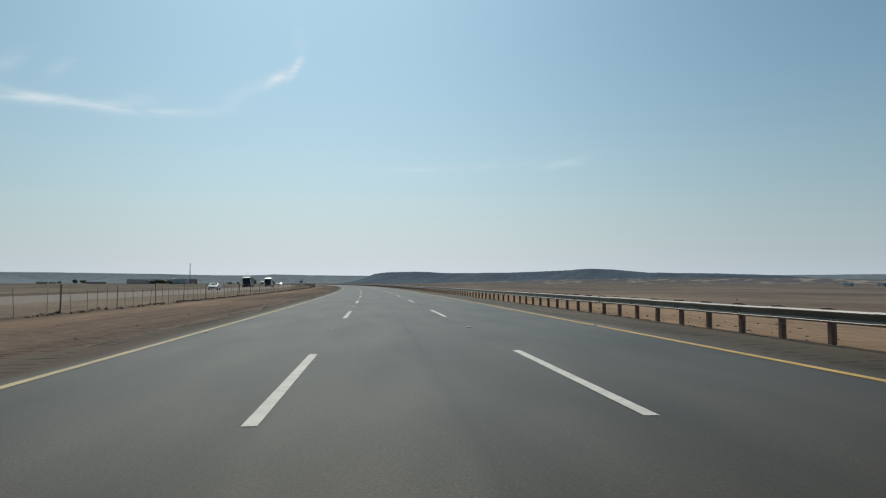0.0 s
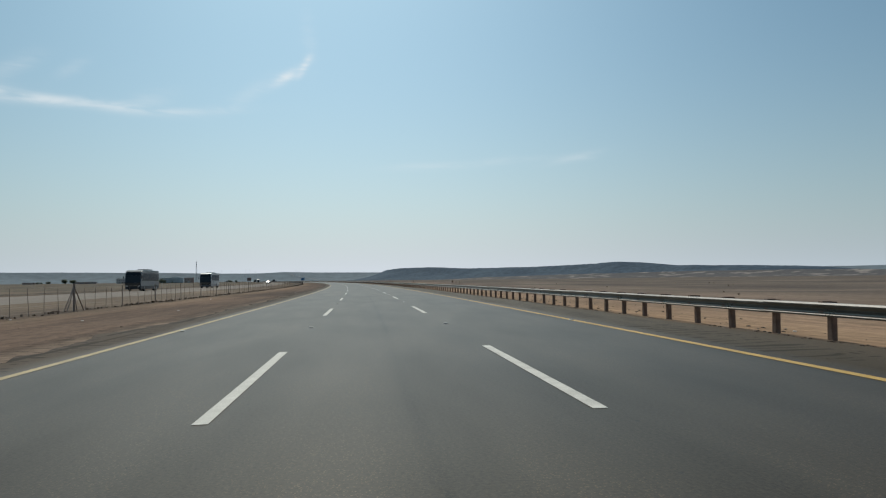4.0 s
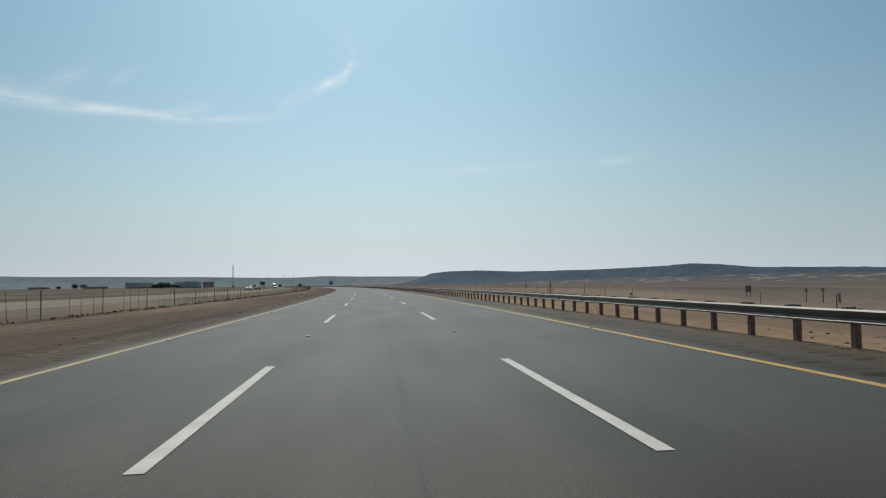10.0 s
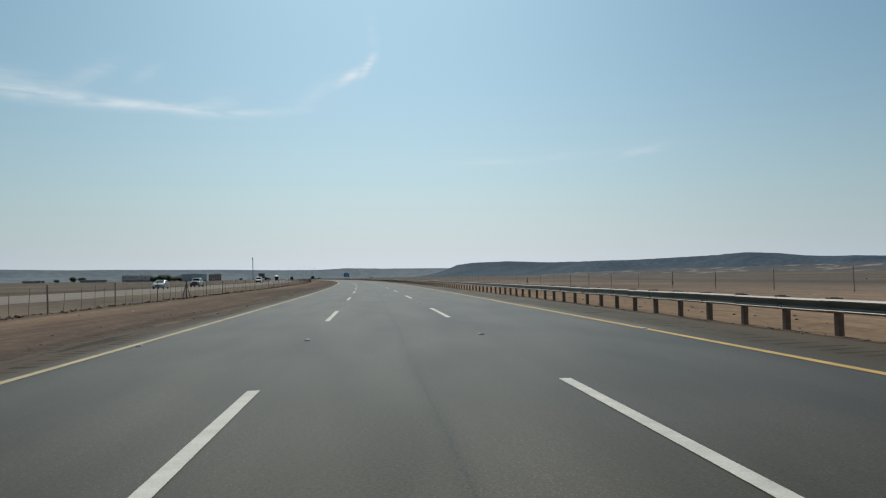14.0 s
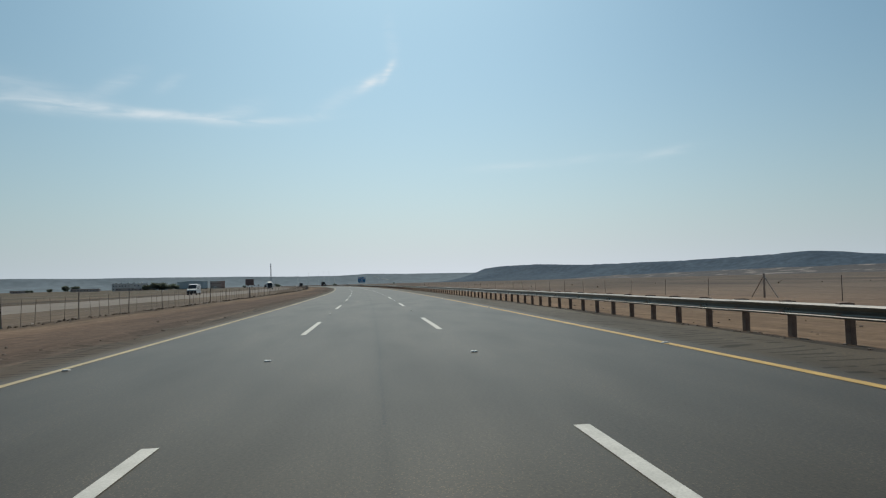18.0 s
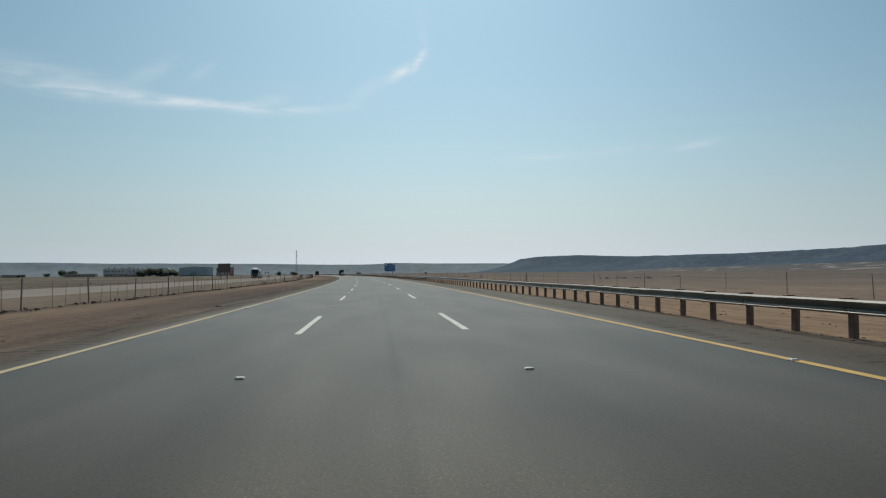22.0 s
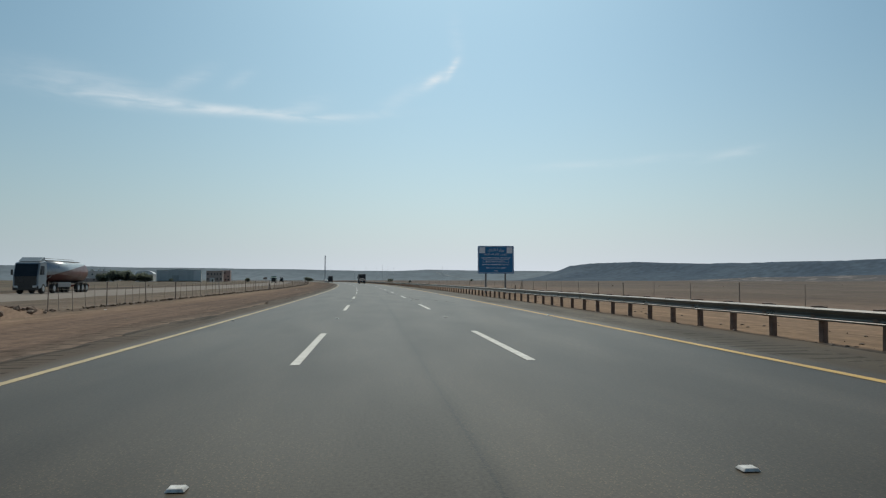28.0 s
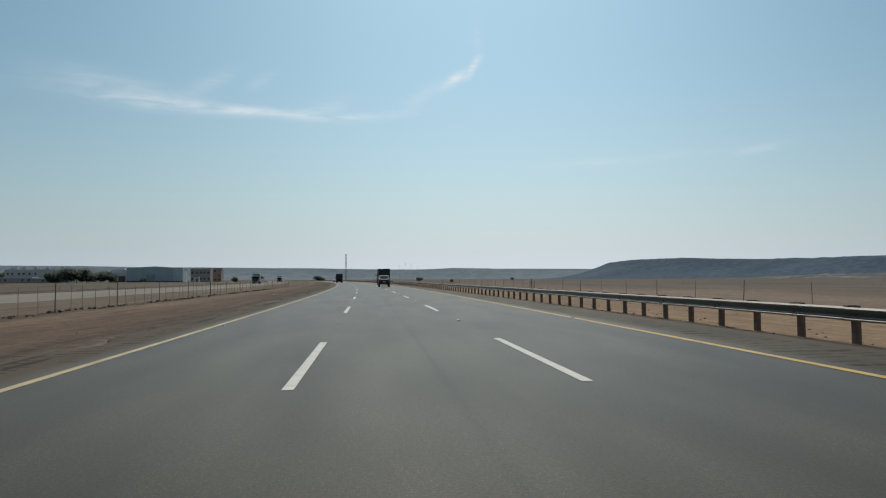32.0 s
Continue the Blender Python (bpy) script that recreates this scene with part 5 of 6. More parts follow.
def tanker(m):
    t = new("tanker_lorry")
    t.matrix_basis = m
    tagged(t, "grey tanker lorry with a pale tank, dark red below", "truck")
    truck_cab(t, 6.6, P_TANKER, 3.35)
    part("wind_deflector", hull([(5.7, 3.3), (5.7, 3.75), (6.1, 3.75), (6.9, 3.3)], 2.1, 0.05), P_TANKER, t)
    part("tractor_frame", box((0.9, 6.0, 0.25), (0, 4.6, 0.85), 0.02), M_CHASSIS, t)
    part("trailer_frame", box((1.0, 9.0, 0.22), (0, -2.4, 1.12), 0.02), M_CHASSIS, t)
    for name, mat, z0, z1, lab in (("tank", P_SILVER, -2, 2, "pale grey upper tank"), ("tank_band", P_MAROON, -2, 0.12, "dark red lower tank")):
        bm = bmesh.new()
        bmesh.ops.create_cone(bm, cap_ends=True, segments=28, radius1=1.12, radius2=1.12, depth=11.0, matrix=pose(0, -1.4, 0, 90, 0, 0))
        bmesh.ops.bevel(bm, geom=[e for e in bm.edges if abs(e.verts[0].co.y - e.verts[1].co.y) < 1e-4], offset=0.3, segments=3, affect="EDGES")
        if name == "tank_band":
            bmesh.ops.bisect_plane(bm, geom=list(bm.verts) + list(bm.edges) + list(bm.faces), plane_co=(0, 0, 0.05), plane_no=(0, 0.12, 1), clear_outer=True)
            bmesh.ops.scale(bm, vec=(1.012, 1.0, 1.012), verts=bm.verts)
        bmesh.ops.translate(bm, vec=(0, 0, 2.35), verts=bm.verts)
        ob = part(name, bm, mat, t, lab)
        ob.data.polygons.foreach_set("use_smooth", [True] * len(ob.data.polygons))
    part("walkway", box((0.6, 9.5, 0.08), (0, -1.4, 3.5), 0.02), M_STEEL, t)
    part("walkway_rail", rod((0.32, -6.0, 3.75), (0.32, 3.2, 3.75), 0.025), M_STEEL, t)
    part("ladder", box((0.45, 0.06, 2.4), (0.6, -6.95, 2.2), 0.01), M_STEEL, t)
    part("rear_bumper", box((2.4, 0.14, 0.25), (0, -6.9, 0.75), 0.03), P_RED, t)
    part("side_guard", box((0.06, 3.6, 0.5), (-1.2, 0.8, 0.9), 0.02), P_GREY, t)
    part("side_guard", box((0.06, 3.6, 0.5), (1.2, 0.8, 0.9), 0.02), P_GREY, t)
    for y in (6.4, 3.6, -3.4, -4.7, -6.0):
        for x in (-1.05, 1.05):
            wheel(t, x, y, 0.52, 0.36)
    for y in (3.6, -3.4, -4.7, -6.0):
        for x in (-1.12, 1.12):
            part("mudguard", box((0.42, 1.2, 0.06), (x, y, 1.1), 0.02), M_CHASSIS, t)


def box_lorry(m, cabmat, boxmat, label, long=6.5):
    t = new("lorry")
    t.matrix_basis = m
    tagged(t, label, "truck", group="lorries on the motorway")
    truck_cab(t, long / 2 + 0.6, cabmat, 2.95)
    b = part("cargo_box", box((2.5, long, 2.35), (0, -0.9, 2.35), 0.04), boxmat, t)
    part("rear_door", box((1.18, 0.04, 2.2), (-0.61, -0.9 - long / 2 - 0.01, 2.35), 0.01), boxmat, b)
    part("rear_door", box((1.18, 0.04, 2.2), (0.61, -0.9 - long / 2 - 0.01, 2.35), 0.01), boxmat, b)
    part("frame", box((1.0, long + 1.2, 0.25), (0, -0.4, 0.95), 0.02), M_CHASSIS, t)
    part("rear_bumper", box((2.3, 0.12, 0.22), (0, -0.95 - long / 2, 0.62), 0.03), M_CHASSIS, t)
    for sg in (-1, 1):
        part("tail_light", box((0.32, 0.06, 0.16), (sg * 0.95, -1.0 - long / 2, 0.85), 0.02), M_TAIL, t)
        part("mud_flap", box((0.5, 0.03, 0.55), (sg * 0.95, -0.7 - long / 2, 0.6)), M_CHASSIS, t)
        for y in (long / 2 + 0.5, -long / 2 + 0.6, -long / 2 - 0.5 + 0.0):
            wheel(t, sg * 1.02, y, 0.48, 0.34)


coach(set_at(260, -36.4, OPP, 180), P_GREY, "dark-fronted grey coach on the opposite carriageway", P_DARK)
coach(set_at(309, -33.4, OPP, 180), P_SILVER, "silver coach with a large dark windscreen", P_GREY)
saloon(set_at(155, -30.5, OPP, 180), P_WHITE, "white saloon car on the opposite carriageway")
saloon(set_at(580, -35.0, OPP, 180), P_SILVER, "silver estate car on the opposite carriageway", tall=1.5, long=4.7)
pickup(set_at(608, -34.4, OPP, 180))
van(set_at(737, -34.3, OPP, 180))
tanker(set_at(986, -35.0, OPP, 180))
box_lorry(set_at(1312, -34.0, OPP, 180), P_GREEN, P_GREEN, "green box lorry on the opposite carriageway")
box_lorry(set_at(1450, -30.5, OPP, 180), P_WHITE, P_GREY, "grey box lorry far down the opposite carriageway")
saloon(set_at(1152, 2.7, road_z(2.7)), P_DARK, "dark off-road car driving ahead", ground_clear=0.34, tall=1.9, long=4.8)
box_lorry(set_at(1196, 4.75, road_z(4.75)), P_DARK, P_DARK, "dark box lorry driving ahead")
box_lorry(set_at(1330, -3.4, road_z(-3.4)), P_DARK, P_DARK, "dark box lorry far ahead")
saloon(set_at(1372, -3.7, road_z(-3.7)), P_WHITE, "white car far ahead")

# ---- buildings beyond the opposite carriageway ----
M_SHEET = surface("grey_cladding", (0.40, 0.45, 0.45), (0.48, 0.53, 0.53), 0.15, 0.6, 0.2, 2.5, stretch=(3, 3, 0.3))
M_TAN = surface("tan_plaster", (0.38, 0.30, 0.26), (0.45, 0.36, 0.31), 0.2, 0.9, 0.2, 4)
M_BEIGE = surface("beige_plaster", (0.50, 0.48, 0.45), (0.58, 0.56, 0.52), 0.2, 0.9, 0.2, 4)
M_LIGHT = surface("white_plaster", (0.55, 0.54, 0.51), (0.65, 0.64, 0.60), 0.2, 0.9, 0.2, 4)
M_ROOF = surface("roof_sheet", (0.55, 0.57, 0.58), (0.65, 0.66, 0.66), 0.3, 0.45, 0.1, 5)
M_DARK_ROOF = surface("brown_roof", (0.07, 0.06, 0.055), (0.11, 0.09, 0.08), 0.3, 0.8, 0.1, 5)
M_PANE = surface("window_pane", (0.05, 0.055, 0.06), (0.09, 0.095, 0.10), 1, 0.2, 0, 10)
M_PINK = surface("reddish_plaster", (0.36, 0.25, 0.22), (0.43, 0.31, 0.27), 0.2, 0.9, 0.2, 4)
M_GATE = surface("dull_gate_steel", (0.30, 0.33, 0.33), (0.36, 0.39, 0.39), 0.4, 0.6, 0.1, 5)
M_PALE_SHEET = surface("pale_cladding", (0.50, 0.54, 0.54), (0.58, 0.62, 0.62), 0.15, 0.6, 0.2, 2.5, stretch=(3, 3, 0.3))


def building(name, at, turn, size, wall, roof, label, rows=0, cols=0, pitch=0.0, parapet=0.0, door=None):
    """A block house: walls with window openings set in, a roof slab or gable, a door."""
    w, dp, h = size
    gaps = random.Random(int(w * 7 + h * 13))
    t = new(name)
    t.matrix_basis = pose(at[0], at[1], at[2], 0, 0, turn)
    tagged(t, label, "building")
    part("wall_block", box((w, dp, h + 1.0), (0, 0, h / 2 - 0.5), 0.03), wall, t)
    if pitch:
        bm = hull([(-dp / 2 - 0.4, h), (-dp / 2 - 0.4, h + 0.15), (0, h + pitch), (dp / 2 + 0.4, h + 0.15), (dp / 2 + 0.4, h)], w + 0.6, 0)
        part("roof", bm, roof, t)
    else:
        part("roof", box((w + 0.3, dp + 0.3, 0.25), (0, 0, h + 0.125), 0.03), roof, t)
        if parapet:
            for sx, sy, px, py in ((w, 0.2, 0, -dp / 2), (w, 0.2, 0, dp / 2), (0.2, dp, -w / 2, 0), (0.2, dp, w / 2, 0)):
                part("parapet", box((sx, sy, parapet), (px, py, h + 0.25 + parapet / 2)), wall, t)
    for r in range(rows):
        for c in range(cols):
            x = -w / 2 + w * (c + 0.5) / cols
            z = h * (r + 0.55) / rows
            if gaps.random() < 0.12:
                continue
            x += gaps.uniform(-0.12, 0.12) * w / cols
            wd = part("window", box((gaps.uniform(0.7, 1.0) * min(1.4, w / cols * 0.5), 0.12, min(1.3, h / rows * 0.42)), (x, -dp / 2 - 0.03, z)), M_PANE, t)
            part("sill", box((min(1.6, w / cols * 0.55), 0.25, 0.1), (x, -dp / 2 - 0.1, z - min(0.75, h / rows * 0.25))), wall, wd)
    if door:
        part("door", box((door[1], 0.14, door[2]), (door[0], -dp / 2 - 0.04, door[2] / 2)), M_DARK_ROOF, t)
    return t


def front(l, r, turn_back=0.0):
    """Middle and turn of a front wall that runs from l to r."""
    return ((l[0] + r[0]) / 2, (l[1] + r[1]) / 2), math.degrees(math.atan2(r[1] - l[1], r[0] - l[0])), math.hypot(r[0] - l[0], r[1] - l[1])


def set_back(mid, turn, depth):
    a = radians(turn)
    return mid[0] - math.sin(a) * depth / 2, mid[1] + math.cos(a) * depth / 2, 0


# the warehouse turns its low gable to the road
mid, turn, wide = front((-391.5, 1454.5), (-361, 1468))
shed = new("warehouse")
shed.matrix_basis = pose(*set_back(mid, turn, 44), 0, 0, turn)
tagged(shed, "large blue-grey corrugated metal warehouse with a low gable", "building")
part("wall_block", box((wide, 44, 10.0), (0, 0, 3.9), 0.03), M_SHEET, shed)
gable = part("roof", hull([(-wide / 2 - 0.3, 8.7), (-wide / 2 - 0.3, 9.0), (0, 10.1), (wide / 2 + 0.3, 9.0), (wide / 2 + 0.3, 8.7)], 44.4, 0), M_SHEET, shed)
gable.matrix_basis = pose(0, 0, 0, 0, 0, 90)
for k in range(32):
    part("cladding_rib", box((0.14, 0.1, 8.6), (-wide / 2 + (k + 0.5) * wide / 32, -22.05, 4.4)), M_SHEET, shed)
gate = part("gate", box((5.2, 0.16, 5.0), (-2.5, -22.06, 2.5), 0.02), M_GATE, shed, "darker sliding gate")
for k in range(4):
    part("gate_panel", box((1.2, 0.08, 4.8), (-4.4 + k * 1.28, -22.16, 2.5), 0.02), M_GATE, gate)
part("side_panel", box((wide * 0.16, 0.1, 8.4), (wide * 0.41, -22.12, 4.3)), M_PALE_SHEET, shed, "paler cladding bay")
part("wall_base", box((wide + 0.1, 0.3, 0.9), (0, -22.05, 0.35)), M_DARK_ROOF, shed)

mid, turn, wide = front((-362.9, 1483), (-350.5, 1484.5))
building("tan_building", set_back(mid, 18, 12), 18, (12.6, 12, 8.0), M_TAN, M_TAN, "tan plastered two-storey building with small windows", 2, 5, parapet=0.7)
building("tan_building", (-358.5, 1511, 0), 18, (8, 12, 8.6), M_PINK, M_PINK, "reddish tan block with small windows", 3, 3, parapet=0.6)
building("kiosk", (-352.5, 1470, 0), 18, (3.4, 3, 2.9), M_LIGHT, M_ROOF, "small white kiosk beside the warehouse", door=(0.4, 1.0, 2.0))
building("low_shop_row", (-437, 1416, 0), 12, (20, 8, 3.1), M_TAN, M_ROOF, "low row of shops with a pale flat roof", 1, 6)
building("low_shop_row", (-419, 1419, 0), 12, (15, 8, 2.5), M_TAN, M_ROOF, "low lean-to row with a pale flat roof", 1, 4)
block = building("apartment_block", (-447, 1449, 0), 10, (38, 12, 7.4), M_BEIGE, M_BEIGE, "two-storey pale apartment block with rows of windows", 2, 11, parapet=0.7)
for x, y, s in ((-14, -2, 1.1), (-11.5, 1, 1.0), (-8.4, -3, 1.2), (-3.2, 0, 1.0), (-1.0, -2, 1.1), (3.5, 1, 1.2), (6.2, -3, 1.0), (9.8, -1, 1.1), (13.5, 0, 1.2)):
    bm = bmesh.new()
    bmesh.ops.create_cone(bm, cap_ends=True, segments=12, radius1=0.75 * s, radius2=0.7 * s, depth=1.4 * s, matrix=pose(x, y, 8.35 + 0.7 * s))
    part("water_tank", bm, M_GATE, block, "dark roof-top water tank")
part("stair_head", box((3.2, 3.0, 2.4), (-16.5, 1, 8.6), 0.05), M_BEIGE, block)
building("roadside_house", (-566, 1572, 0), 12, (36, 10, 3.6), M_TAN, M_TAN, "long low tan building on the plain", 1, 9)
building("roadside_house", (-700, 1640, 0), 12, (22, 10, 3.4), M_TAN, M_DARK_ROOF, "low tan house on the plain", 1, 6)
building("farm_shed", (278, 428, -0.8), 35, (5, 4, 2.4), M_LIGHT, M_ROOF, "tiny white farm shed out on the plain", door=(0.4, 1.0, 2.0))
building("farm_shed", (298, 426, -0.8), 20, (4, 3.5, 2.2), M_LIGHT, M_ROOF, "tiny white farm shed out on the plain", door=(0.4, 1.0, 2.0))

hangar = new("hangar")
hangar.matrix_basis = pose(-449, 1544, 0, 0, 0, 22)
tagged(hangar, "hangar with a bright white vaulted roof", "building")
part("wall_block", box((15, 24, 7.4), (0, 0, 2.9)), M_BEIGE, hangar)
bm = hull([(7.8 * math.cos(radians(a)), 6.5 + 3.2 * math.sin(radians(a))) for a in range(0, 181, 12)], 24.6, 0)
ob = part("vaulted_roof", bm, M_ROOF, hangar, "white sheet-metal vault")
ob.matrix_basis = pose(0, 0, 0, 0, 0, 90)
part("gate", box((7, 0.2, 4.5), (0, -12.05, 2.2)), M_DARK_ROOF, hangar)

# ---- trees ----
# leaf tones lifted to stand in for haze over the plain
M_LEAF = surface("hazed_leaves", (0.085, 0.10, 0.085), (0.13, 0.145, 0.12), 0.8, 0.9, 0.3, 8)
M_BARK = surface("bark", (0.07, 0.05, 0.035), (0.11, 0.085, 0.06), 2, 0.9, 0.4, 20)


n, l, b = nodes_of(M_LEAF)
thin_leaf, both = n.new("ShaderNodeBsdfTranslucent"), n.new("ShaderNodeMixShader")
thin_leaf.inputs["Color"].default_value = (0.21, 0.24, 0.18, 1)
both.inputs[0].default_value = 0.45
l.new(b.outputs[0], both.inputs[1])
l.new(thin_leaf.outputs[0], both.inputs[2])
l.new(both.outputs[0], n["Material Output"].inputs["Surface"])


def tree_master(name, h, wd, seed, leaves):
    """A thorny desert tree: forked trunk, limbs, a ragged crown of small leaf clumps."""
    rn = random.Random(seed)
    t = new(name)
    bm = bmesh.new()
    add_rod(bm, (0, 0, -0.2), (0.1 * wd * 0.2, 0, h * 0.3), h * 0.035, 7, h * 0.025)
    tips = []
    for k in range(6):
        a = k * math.tau / 6 + rn.uniform(-0.4, 0.4)
        q = Vector((math.cos(a) * wd * rn.uniform(0.2, 0.38), math.sin(a) * wd * rn.uniform(0.2, 0.38), h * rn.uniform(0.55, 0.8)))
        add_rod(bm, (0.02 * wd, 0, h * 0.28), q, h * 0.02, 5, h * 0.008)
        tips.append(q)
    part("trunk", bm, M_BARK, t)
    vs, fs = [], []
    centres = tips + [Vector((rn.uniform(-0.35, 0.35) * wd, rn.uniform(-0.35, 0.35) * wd, h * rn.uniform(0.3, 0.85))) for _ in range(8)]
    for _ in range(leaves):
        c = rn.choice(centres) + Vector((rn.gauss(0, 0.12) * wd, rn.gauss(0, 0.12) * wd, rn.gauss(0, 0.1) * h))
        if c.z < h * 0.12:
            continue
        sz = rn.uniform(0.045, 0.09) * h
        ax = Vector((rn.gauss(0, 1), rn.gauss(0, 1), rn.gauss(0, 1))).normalized()
        up = ax.orthogonal().normalized()
        sd = ax.cross(up)
        i = len(vs)
        vs += [c + up * sz, c + sd * sz * 0.8, c - up * sz, c - sd * sz * 0.8 + ax * sz * 0.4]
        fs += [(i, i + 1, i + 2), (i, i + 2, i + 3)]
    part("crown", mesh_of("crown", vs, fs, M_LEAF), M_LEAF, t)
    tagged(t, "dark desert tree with a ragged crown", "tree", group="trees on the plain")
    return t


kinds = [tree_master("tree", 7.5, 8.0, 11, 2600), tree_master("tree", 6.6, 9.5, 12, 2600), tree_master("tree", 5.5, 6.0, 13, 1700)]
spots = [(-402, 1411, 1.15), (-397, 1413, 1.2), (-391, 1415, 1.05), (-409, 1410, 0.85), (-385, 1417, 1.0), (-379, 1419, 0.95), (-413, 1412, 0.7), (-395, 1419, 1.1), (-381, 1422, 0.9),
         (-639, 1654, 1.25), (-619, 1644, 1.2), (-663, 1609, 0.7), (-671, 1612, 0.55), (-690, 1700, 0.8), (-372, 1440, 0.5),
         (-294.5, 1398, 0.4), (-216, 1516, 0.4), (-167, 1323, 0.25), (-170, 1780, 0.36), (-300, 1560, 0.6)]
rn = random.Random(21)
for i, (x, y, k) in enumerate(spots):
    m = pose(x, y, -0.3, 0, 0, rn.uniform(0, 360))
    src = kinds[i % 3]
    if i < 3:
        src.matrix_basis, src.scale = m, (k, k, k)
    else:
        src2 = copy_thing(src, m)
        src2.scale = (k * rn.uniform(0.9, 1.15), k * rn.uniform(0.9, 1.15), k)

# ---- masts ----
M_MAST = surface("mast_steel", (0.40, 0.42, 0.44), (0.50, 0.51, 0.52), 0.1, 0.7, 0, 3)


def mast(x, y, h, wd, label):
    t = new("lattice_mast")
    t.matrix_basis = pose(x, y, -1)
    tagged(t, label, "mast", group="masts on the horizon")
    for sx, sy in ((-1, -1), (1, -1), (1, 1), (-1, 1)):
        part("leg", rod((sx * wd, sy * wd, 0), (sx * wd * 0.25, sy * wd * 0.25, h), wd * 0.13, 4), M_MAST, t)
    bm = bmesh.new()
    n = 9
    for k in range(n):
        a, b = k / n, (k + 1) / n
        wa, wb = wd * (1 - 0.75 * a), wd * (1 - 0.75 * b)
        for sx, sy, tx, ty in ((-1, -1, 1, -1), (1, -1, 1, 1), (1, 1, -1, 1), (-1, 1, -1, -1)):
            add_rod(bm, (sx * wa, sy * wa, h * a), (tx * wb, ty * wb, h * b), wd * 0.07, 3)
    part("lattice", bm, M_MAST, t)
    bm = bmesh.new()
    for z in (0.86, 0.95):
        bmesh.ops.create_cone(bm, cap_ends=True, segments=8, radius1=wd * 0.8, radius2=wd * 0.8, depth=h * 0.035, matrix=pose(0, 0, h * z))
    part("antenna_ring", bm, M_MAST, t)


mast(-930, 3824, 101, 3.2, "tall lattice radio mast on the plateau edge")
for a, r, h in ((-15.3, 2900, 62), (-13.55, 3050, 72), (-12.7, 3100, 70), (-11.9, 3000, 68), (-11.45, 3050, 80), (-11.05, 3100, 78), (-10.6, 2950, 66), (-6.95, 3000, 70), (-6.6, 3150, 66)):
    mast(-97 + r * math.sin(radians(a)), 860 + r * math.cos(radians(a)), h * 0.8, 0.55, "thin grey power pylon on the horizon")


# ---- rubble and concrete stubs by the fence gap ----
M_CONC = surface("old_concrete", (0.29, 0.25, 0.215), (0.40, 0.35, 0.30), 1.5, 0.9, 0.5, 15)
M_RUBBLE = surface("rubble", (0.15, 0.105, 0.075), (0.26, 0.185, 0.135), 2.5, 0.95, 0.6, 12)


def rock_mesh(name, seed, mat, squash=0.65):
    rn = random.Random(seed)
    bm = bmesh.new()
    bmesh.ops.create_icosphere(bm, subdivisions=1, radius=1.0)
    for v in bm.verts:
        v.co *= rn.uniform(0.75, 1.2)
        v.co.z *= squash
    me = bpy.data.meshes.new(name)
    bm.to_mesh(me)
    bm.free()
    me.materials.append(mat)
    return me


M_CLOD = surface("dry_earth", (0.085, 0.062, 0.047), (0.14, 0.102, 0.078), 3.0, 0.95, 0.4, 20)
ROCKS = [rock_mesh("stone", 100 + k, M_RUBBLE) for k in range(4)]
heap = new("rubble_heap")
HS, HD = 928.0, -16.6
heap.matrix_basis = set_at(HS, HD, ground_z(HS, HD))
tagged(heap, "heap of sand, broken stones and rubble at the fence", "rubble")
vs, fs = [], []
nx, ny = 26, 16
for i in range(nx):
    for j in range(ny):
        x, y = (j / (ny - 1) - 0.5) * 4.0, (i / (nx - 1) - 0.5) * 24
        r2 = (x / 2.0) ** 2 + (y / 10) ** 2
        hgt = 0.74 * max(0, 1 - r2) * (0.75 + 0.9 * lump(x * 3, y, 1.8, 31)) + 0.1 * lump(x * 3, y * 2, 0.7, 32) * max(0, 1 - r2)
        vs.append((x, y, hgt - 0.12))
for i in range(nx - 1):
    for j in range(ny - 1):
        a = i * ny + j
        fs.append((a, a + 1, a + ny + 1, a + ny))
part("sand_bank", mesh_of("sand_bank", vs, fs, M_SAND, True, [(v[1], v[0]) for v in vs]), M_SAND, heap)
rn = random.Random(5)
for k in range(190):
    ob = new("stone", ROCKS[k % 4])
    x, y = rn.gauss(0, 0.9), rn.gauss(0, 4.6)
    r2 = (x / 2.0) ** 2 + (y / 10) ** 2
    sz = rn.uniform(0.05, 0.19)
    ob.parent, ob.matrix_basis = heap, pose(x, y, 0.54 * max(0, 1 - r2) - 0.03, rn.uniform(0, 40), rn.uniform(0, 40), rn.uniform(0, 360)) @ Matrix.Diagonal((sz, sz, sz, 1))
for ds, dd, hh, ww in ((-5.0, 0.0, 0.88, 0.46), (-1.4, 0.05, 1.02, 0.44)):
    t = new("concrete_stub")
    t.matrix_basis = set_at(HS + ds, HD + dd, ground_z(HS + ds, HD + dd) + 0.46, 78)
    tagged(t, "broken concrete stub standing in the rubble", "concrete block", group="concrete stubs")
    part("pillar", hull([(-ww * 0.8, -0.4), (-ww * 0.75, 0.05), (-ww * 0.52, 0.24), (-ww * 0.44, hh * 0.96), (ww * 0.1, hh * 1.02), (ww * 0.43, hh * 0.93), (ww * 0.52, 0.24), (ww * 0.76, 0.06), (ww * 0.8, -0.4)], ww, 0.04), M_CONC, t)
    part("footing", box((ww * 1.7, ww * 1.5, 0.25), (0, 0, -0.08), 0.04), M_CONC, t)
lone = new("marker_post")
lone.matrix_basis = set_at(HS - 6.2, HD - 0.2, ground_z(HS - 6.2, HD - 0.2))
tagged(lone, "weathered square post standing in the rubble", "post")
part("shaft", box((0.14, 0.14, 1.75), (0, 0, 0.7), 0.015), M_CONC, lone)
